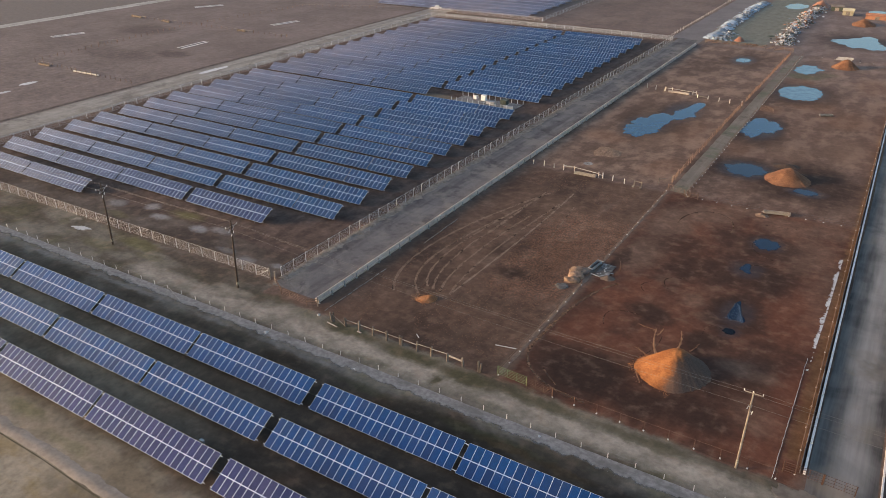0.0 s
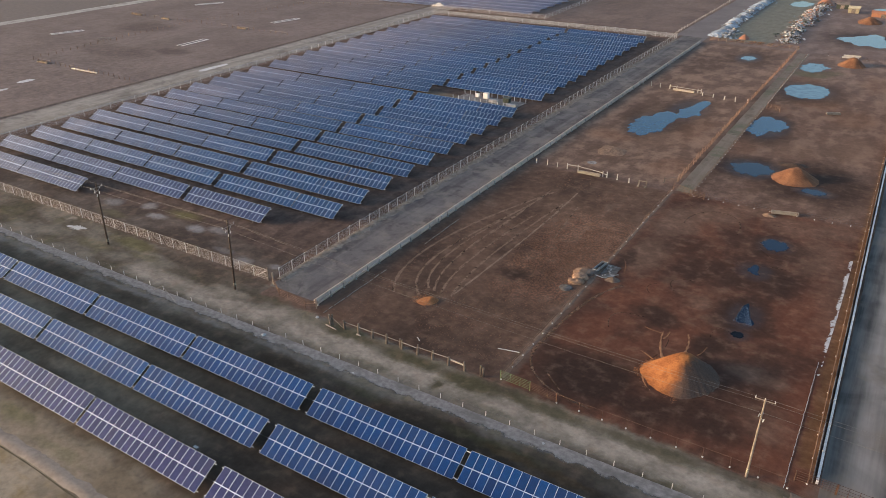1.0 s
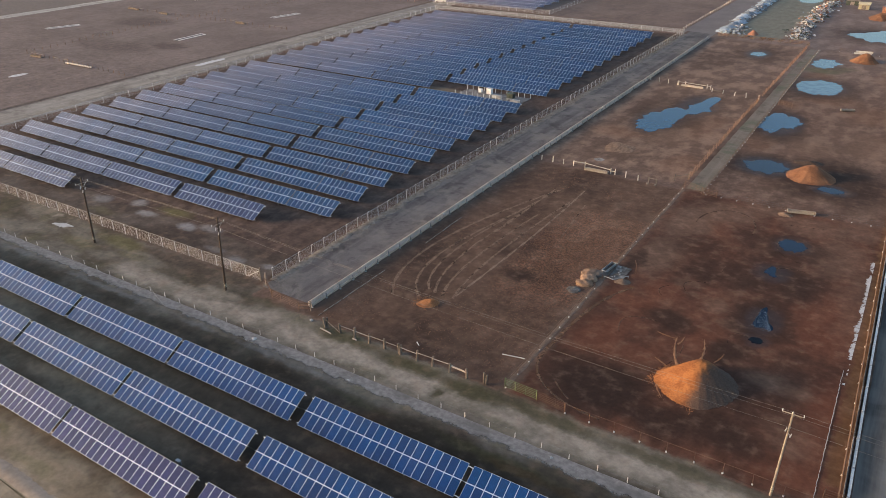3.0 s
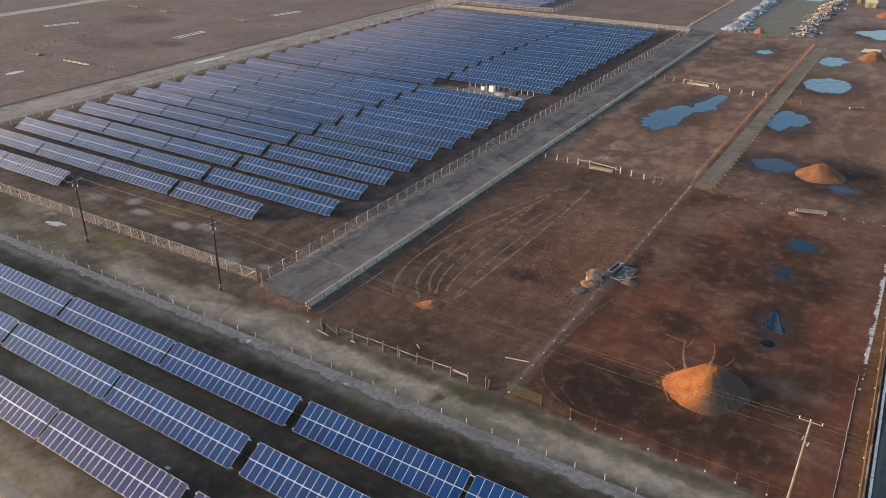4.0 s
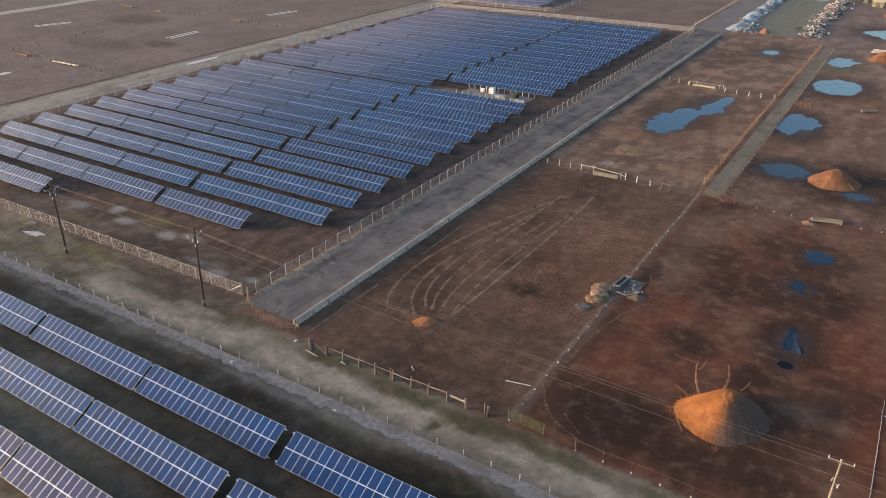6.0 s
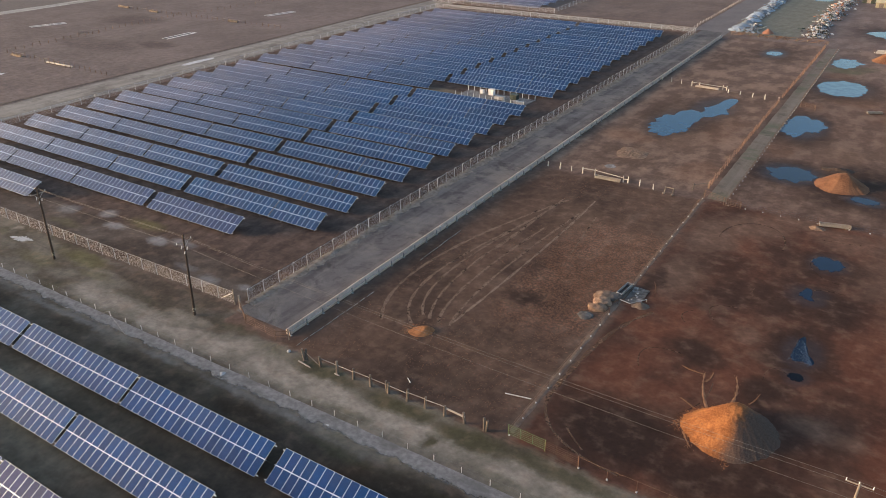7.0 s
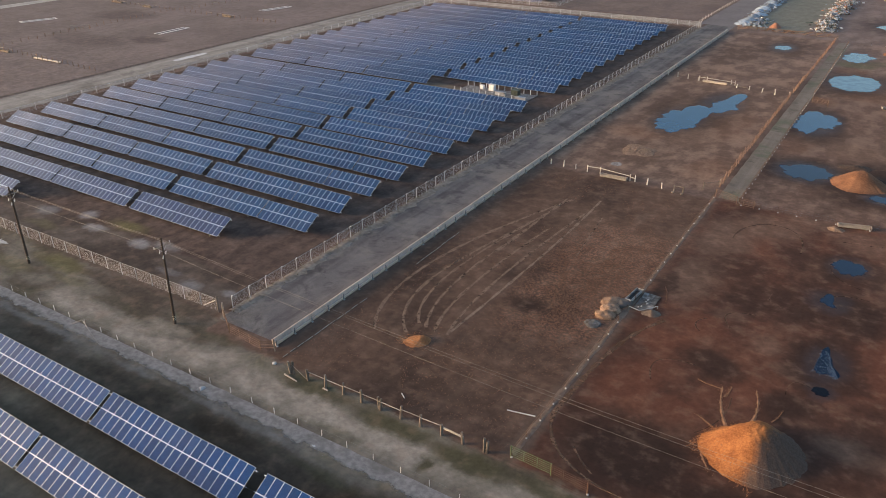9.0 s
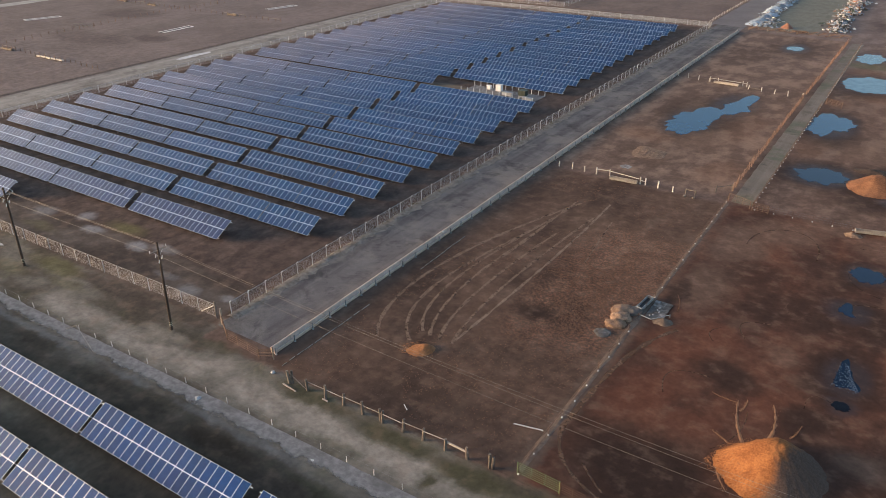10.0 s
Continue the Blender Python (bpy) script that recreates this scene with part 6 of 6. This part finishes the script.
for i in range(17):
    y = 229 + 6.2 * i
    scrap(-0.8 + 3.0 * (i < 3) + rnd.uniform(-0.6, 0.6), y, 3.2 + (2.5 if i < 2 else 0), 3.2, 1.0, [M_TARP, M_TARP, M_TARP, M_ICE, M_STEEL, M_SCRAPD], 100 + i, "blue-grey heap of sheeting and scrap beside the road", 45)
for i in range(17):
    y = 232 + 6.3 * i
    scrap(23.0 + 0.05 * i + (2.0 if i < 2 else 0) + rnd.uniform(-1, 1), y, 4.2 - (1.2 if 2 < i < 6 else 0), 3.2, 1.5, [M_SCRAPD, M_ICE, M_ICE, M_TARP, M_TARP, M_STEEL, M_CABGREEN, M_RUST] + [M_ORANGE] * (i > 5), 200 + i, "mixed heap of scrap metal, timber and tyres", 90)
scrap(13, 224, 9, 1.2, 0.6, [M_WOOD, M_RUST, M_SCRAPD], 300, "low pile of timber behind the far fence", 20)
for i in range(15):
    y = 231 + 6.9 * i
    heap("sheeted_mound", -1.2 + rnd.uniform(-0.8, 0.8), y, rnd.uniform(2.6, 3.4), rnd.uniform(3.6, 4.6), rnd.uniform(1.0, 1.5), M_TARP, "heap under blue-grey sheeting beside the road", "heap", 60.0 + i, rnd.uniform(-30, 30), rough=0.3, rings=8, n=24)
heap("orange_mound", 9.4, 230, 1.9, 2.2, 1.7, M_ORANGE, "orange heap behind the far fence", "heap", 41.0)
heap("silage_mound", 24, 330, 4, 5, 3.0, M_ORANGE, "distant orange heap beside the scrap", "heap", 42.0)


def shed(x, y, sx, sy, h, wall, roof, label):
    ob = thing("shed", label, "shed", "sheds", at=pose(x, y, 0))
    part("wall", Geo().box((0, 0, h / 2), (sx, sy, h)), wall, ob)
    g = Geo().add([(-sx / 2 - 0.3, -sy / 2 - 0.3, h), (sx / 2 + 0.3, -sy / 2 - 0.3, h), (sx / 2 + 0.3, sy / 2 + 0.3, h), (-sx / 2 - 0.3, sy / 2 + 0.3, h), (-sx / 2 - 0.3, 0, h + 0.9), (sx / 2 + 0.3, 0, h + 0.9)],
                  [(0, 1, 5, 4), (2, 3, 4, 5), (0, 4, 3), (1, 2, 5), (3, 2, 1, 0)])
    part("roof", g, roof, ob)
    part("door", Geo().box((0, -sy / 2 - 0.03, h * 0.42), (1.6, 0.06, h * 0.84)), M_SCRAPD, ob)


shed(37.5, 312, 4.2, 3.5, 2.0, M_TAN, M_TAN, "small tan shed beyond the far pens")
shed(49.5, 306, 9.0, 3.0, 1.6, M_ORANGE, M_ORANGE, "long orange shed beyond the far pens")
shed(32, 322, 5.0, 3.0, 1.8, M_CABGREEN, M_SCRAPD, "low dark green shed beyond the far pens")


# ---- west fields: concrete pads ----
def pad(x, y, L, turn, label="pale concrete feeding pad in the brown field"):
    ob = thing("feeding_pad", label, "pad", "feeding pads", at=pose(x, y, 0, 0, 0, turn))
    for s in (-1, 1):
        part("kerb", Geo().box((0, s * 1.1, 0.02), (L, 0.65, 0.16)), M_KERB, ob)
    part("kerb", Geo().box((L / 2 + 0.25, 0, 0.02), (0.5, 2.9, 0.14)), M_KERB, ob)
    part("floor", Geo().box((0, 0, 0.02), (L, 1.7, 0.08)), M_SLAB, ob)


pad(-223.3, 106, 12, 73)
pad(-163.9, 118.5, 12.6, 93)
pad(-165.6, 170, 13, 79)
pad(-230, 185, 13, 60)
ob = thing("timber_feeder", "long orange-lit timber feeder in the west field", "feeder")
part("trough", Geo().box((-157.7, 69.9, 0.4), (12.4, 0.5, 0.34), Matrix.Rotation(0.03, 3, "Z")), M_PALEWOOD, ob)
for k in range(6):
    part("post", WOODP[0], None, ob, at=pose(-164.2 + 2.6 * k, 69.3, 0))
puddle(-162.7, 53.4, ((0, 0, 1.3, 2.6),), 51, M_ICE, "pale ice patch in the brown field")
puddle(-54.0, -1.2, ((0, 0, 1.2, 0.6), (-0.9, -0.3, 0.8, 0.4), (0.9, 0.4, 0.7, 0.3)), 54, M_ICE, "thin pale crust of ice on the verge", rough=0.5)
puddle(-158.7, 43.4, ((0, 0, 0.9, 2.3),), 52, M_ICE, "pale ice patch in the brown field")
puddle(-126.6, 95, ((0, 0, 1.2, 6.0),), 53, M_ICE, "pale frozen puddle on the gravel road", 0.034)
trough(-181, 70.2, 6, 0, M_WOOD, "pale timber feeder in the west field")
trough(-234, 147, 8, -5, M_WOOD, "pale timber feeder in the west field")
trough(-213, 146, 6, -5, M_WOOD, "pale timber feeder in the west field")
trough(-168, 147.3, 5, 0, M_WOOD, "pale timber feeder in the west field")
def litter(x, y, size, seed):
    """A crumpled sheet: a small fan of creased facets."""
    r = random.Random(seed)
    n = 9
    pts = [(x + size * math.cos(k * math.tau / n) * r.uniform(0.5, 1.2), y + size * math.sin(k * math.tau / n) * r.uniform(0.4, 1.0), r.uniform(0.02, 0.12)) for k in range(n)]
    mid = [(x + size * 0.45 * math.cos(k * math.tau / n) * r.uniform(0.6, 1.3), y + size * 0.4 * math.sin(k * math.tau / n), r.uniform(0.1, 0.45) * size) for k in range(n)]
    foot = [(px, py, 0.0) for px, py, _ in pts]
    faces = [(k, (k + 1) % n, n + (k + 1) % n, n + k) for k in range(n)] + [tuple(range(n, 2 * n))] + [(2 * n + k, 2 * n + (k + 1) % n, (k + 1) % n, k) for k in range(n)]
    single("litter", Geo().add(pts + mid + foot, faces), M_ICE, "crumpled white plastic sheet lying on the grey track", "litter", "litter on the track")


litter(-1.1, -8.3, 0.42, 1)
litter(14.6, -8.5, 0.16, 2)
litter(40.4, -7.4, 0.2, 3)


def combiner(x, y, turn=0):
    ob = thing("combiner_box", "small grey-blue combiner box on a stake behind a solar row", "electrical box", "combiner boxes", at=pose(x, y, 0, 0, 0, turn))
    part("box", Geo().box((0, 0, 0.95), (0.5, 0.25, 0.6)), M_STEEL, ob)
    part("roof", Geo().box((0, 0, 1.27), (0.58, 0.32, 0.05)), M_GALV, ob)
    for s in (-0.25, 0.25):
        part("stake", Geo().rod((s, 0, -0.1), (s, 0, 1.0), 0.04, n=6), M_STEEL, ob)


for x, y in ((9.6, -28.95), (-66.9, 20.4), (-87.2, 20.2), (-47.4, 28.6)):
    combiner(x, y)


# ---- clods of earth on the pasture ----
def clods(x0, x1, y0, y1, count, seed, mat, label):
    r, g = random.Random(seed), Geo()
    for i in range(count):
        x, y, s = r.uniform(x0, x1), r.uniform(y0, y1), r.uniform(0.02, 0.055)
        a = r.uniform(0, 6)
        pts = [(x + s * math.cos(a + k * 1.257) * r.uniform(0.7, 1.3), y + s * math.sin(a + k * 1.257) * r.uniform(0.7, 1.3), 0.0) for k in range(5)]
        g.add(pts + [(x, y, s * r.uniform(0.5, 0.9))], [(k, (k + 1) % 5, 5) for k in range(5)])
    single("clods", g, mat, label, "earth", kind="stuff")


clods(2.5, 30, 1, 68, 6500, 31, M_CLOD, "small clods of dry earth strewn over the pasture")
clods(-110, -12, 5, 15, 500, 33, M_BERM, "small clods of earth inside the solar fence")


# ---- stubble and weeds ----
def blades(spots, seed, mat, label, name, h0, h1, w):
    """Short upright blades, three to a tuft."""
    r, g = random.Random(seed), Geo()
    for x, y, s in spots(r):
        for k in range(3):
            a, h = r.uniform(0, 6.28), r.uniform(h0, h1) * s
            dx, dy, ox, oy = math.cos(a) * w * s, math.sin(a) * w * s, r.gauss(0, 0.06), r.gauss(0, 0.06)
            g.add([(x + ox - dx, y + oy - dy, 0), (x + ox + dx, y + oy + dy, 0), (x + ox + r.gauss(0, 0.05), y + oy + r.gauss(0, 0.05), h)], [(0, 1, 2)])
    single(name, g, mat, label, "plants", kind="stuff")


def pasture(r):
    for i in range(15000):
        x, y = (r.uniform(2.5, 30), r.uniform(1, 68)) if i < 8000 else (r.triangular(15, 31, 25), r.triangular(16, 54, 34))
        if noise.noise((x * 0.1, y * 0.07, 3.0)) + 0.5 * noise.noise((x * 0.3, y * 0.3, 8.0)) + (0.25 if x > 16 and y < 55 else 0) > 0.1 and math.hypot(x - 20, y - 25) > 3:
            yield x, y, 1.0


def roadside(r):
    for i in range(1500):
        y = r.uniform(4, 215)
        if noise.noise((y * 0.4, 0, 4.0)) > -0.1:
            yield -10.5 - 0.0093 * (y - 4) + r.gauss(0.2, 0.35), y, r.uniform(0.5, 1.2)


blades(pasture, 61, M_STUBBLE, "short reddish stubble in the trodden pasture", "stubble", 0.025, 0.06, 0.06)
blades(roadside, 62, M_WEED, "dry weeds along the foot of the roadside fence", "weeds", 0.15, 0.35, 0.06)
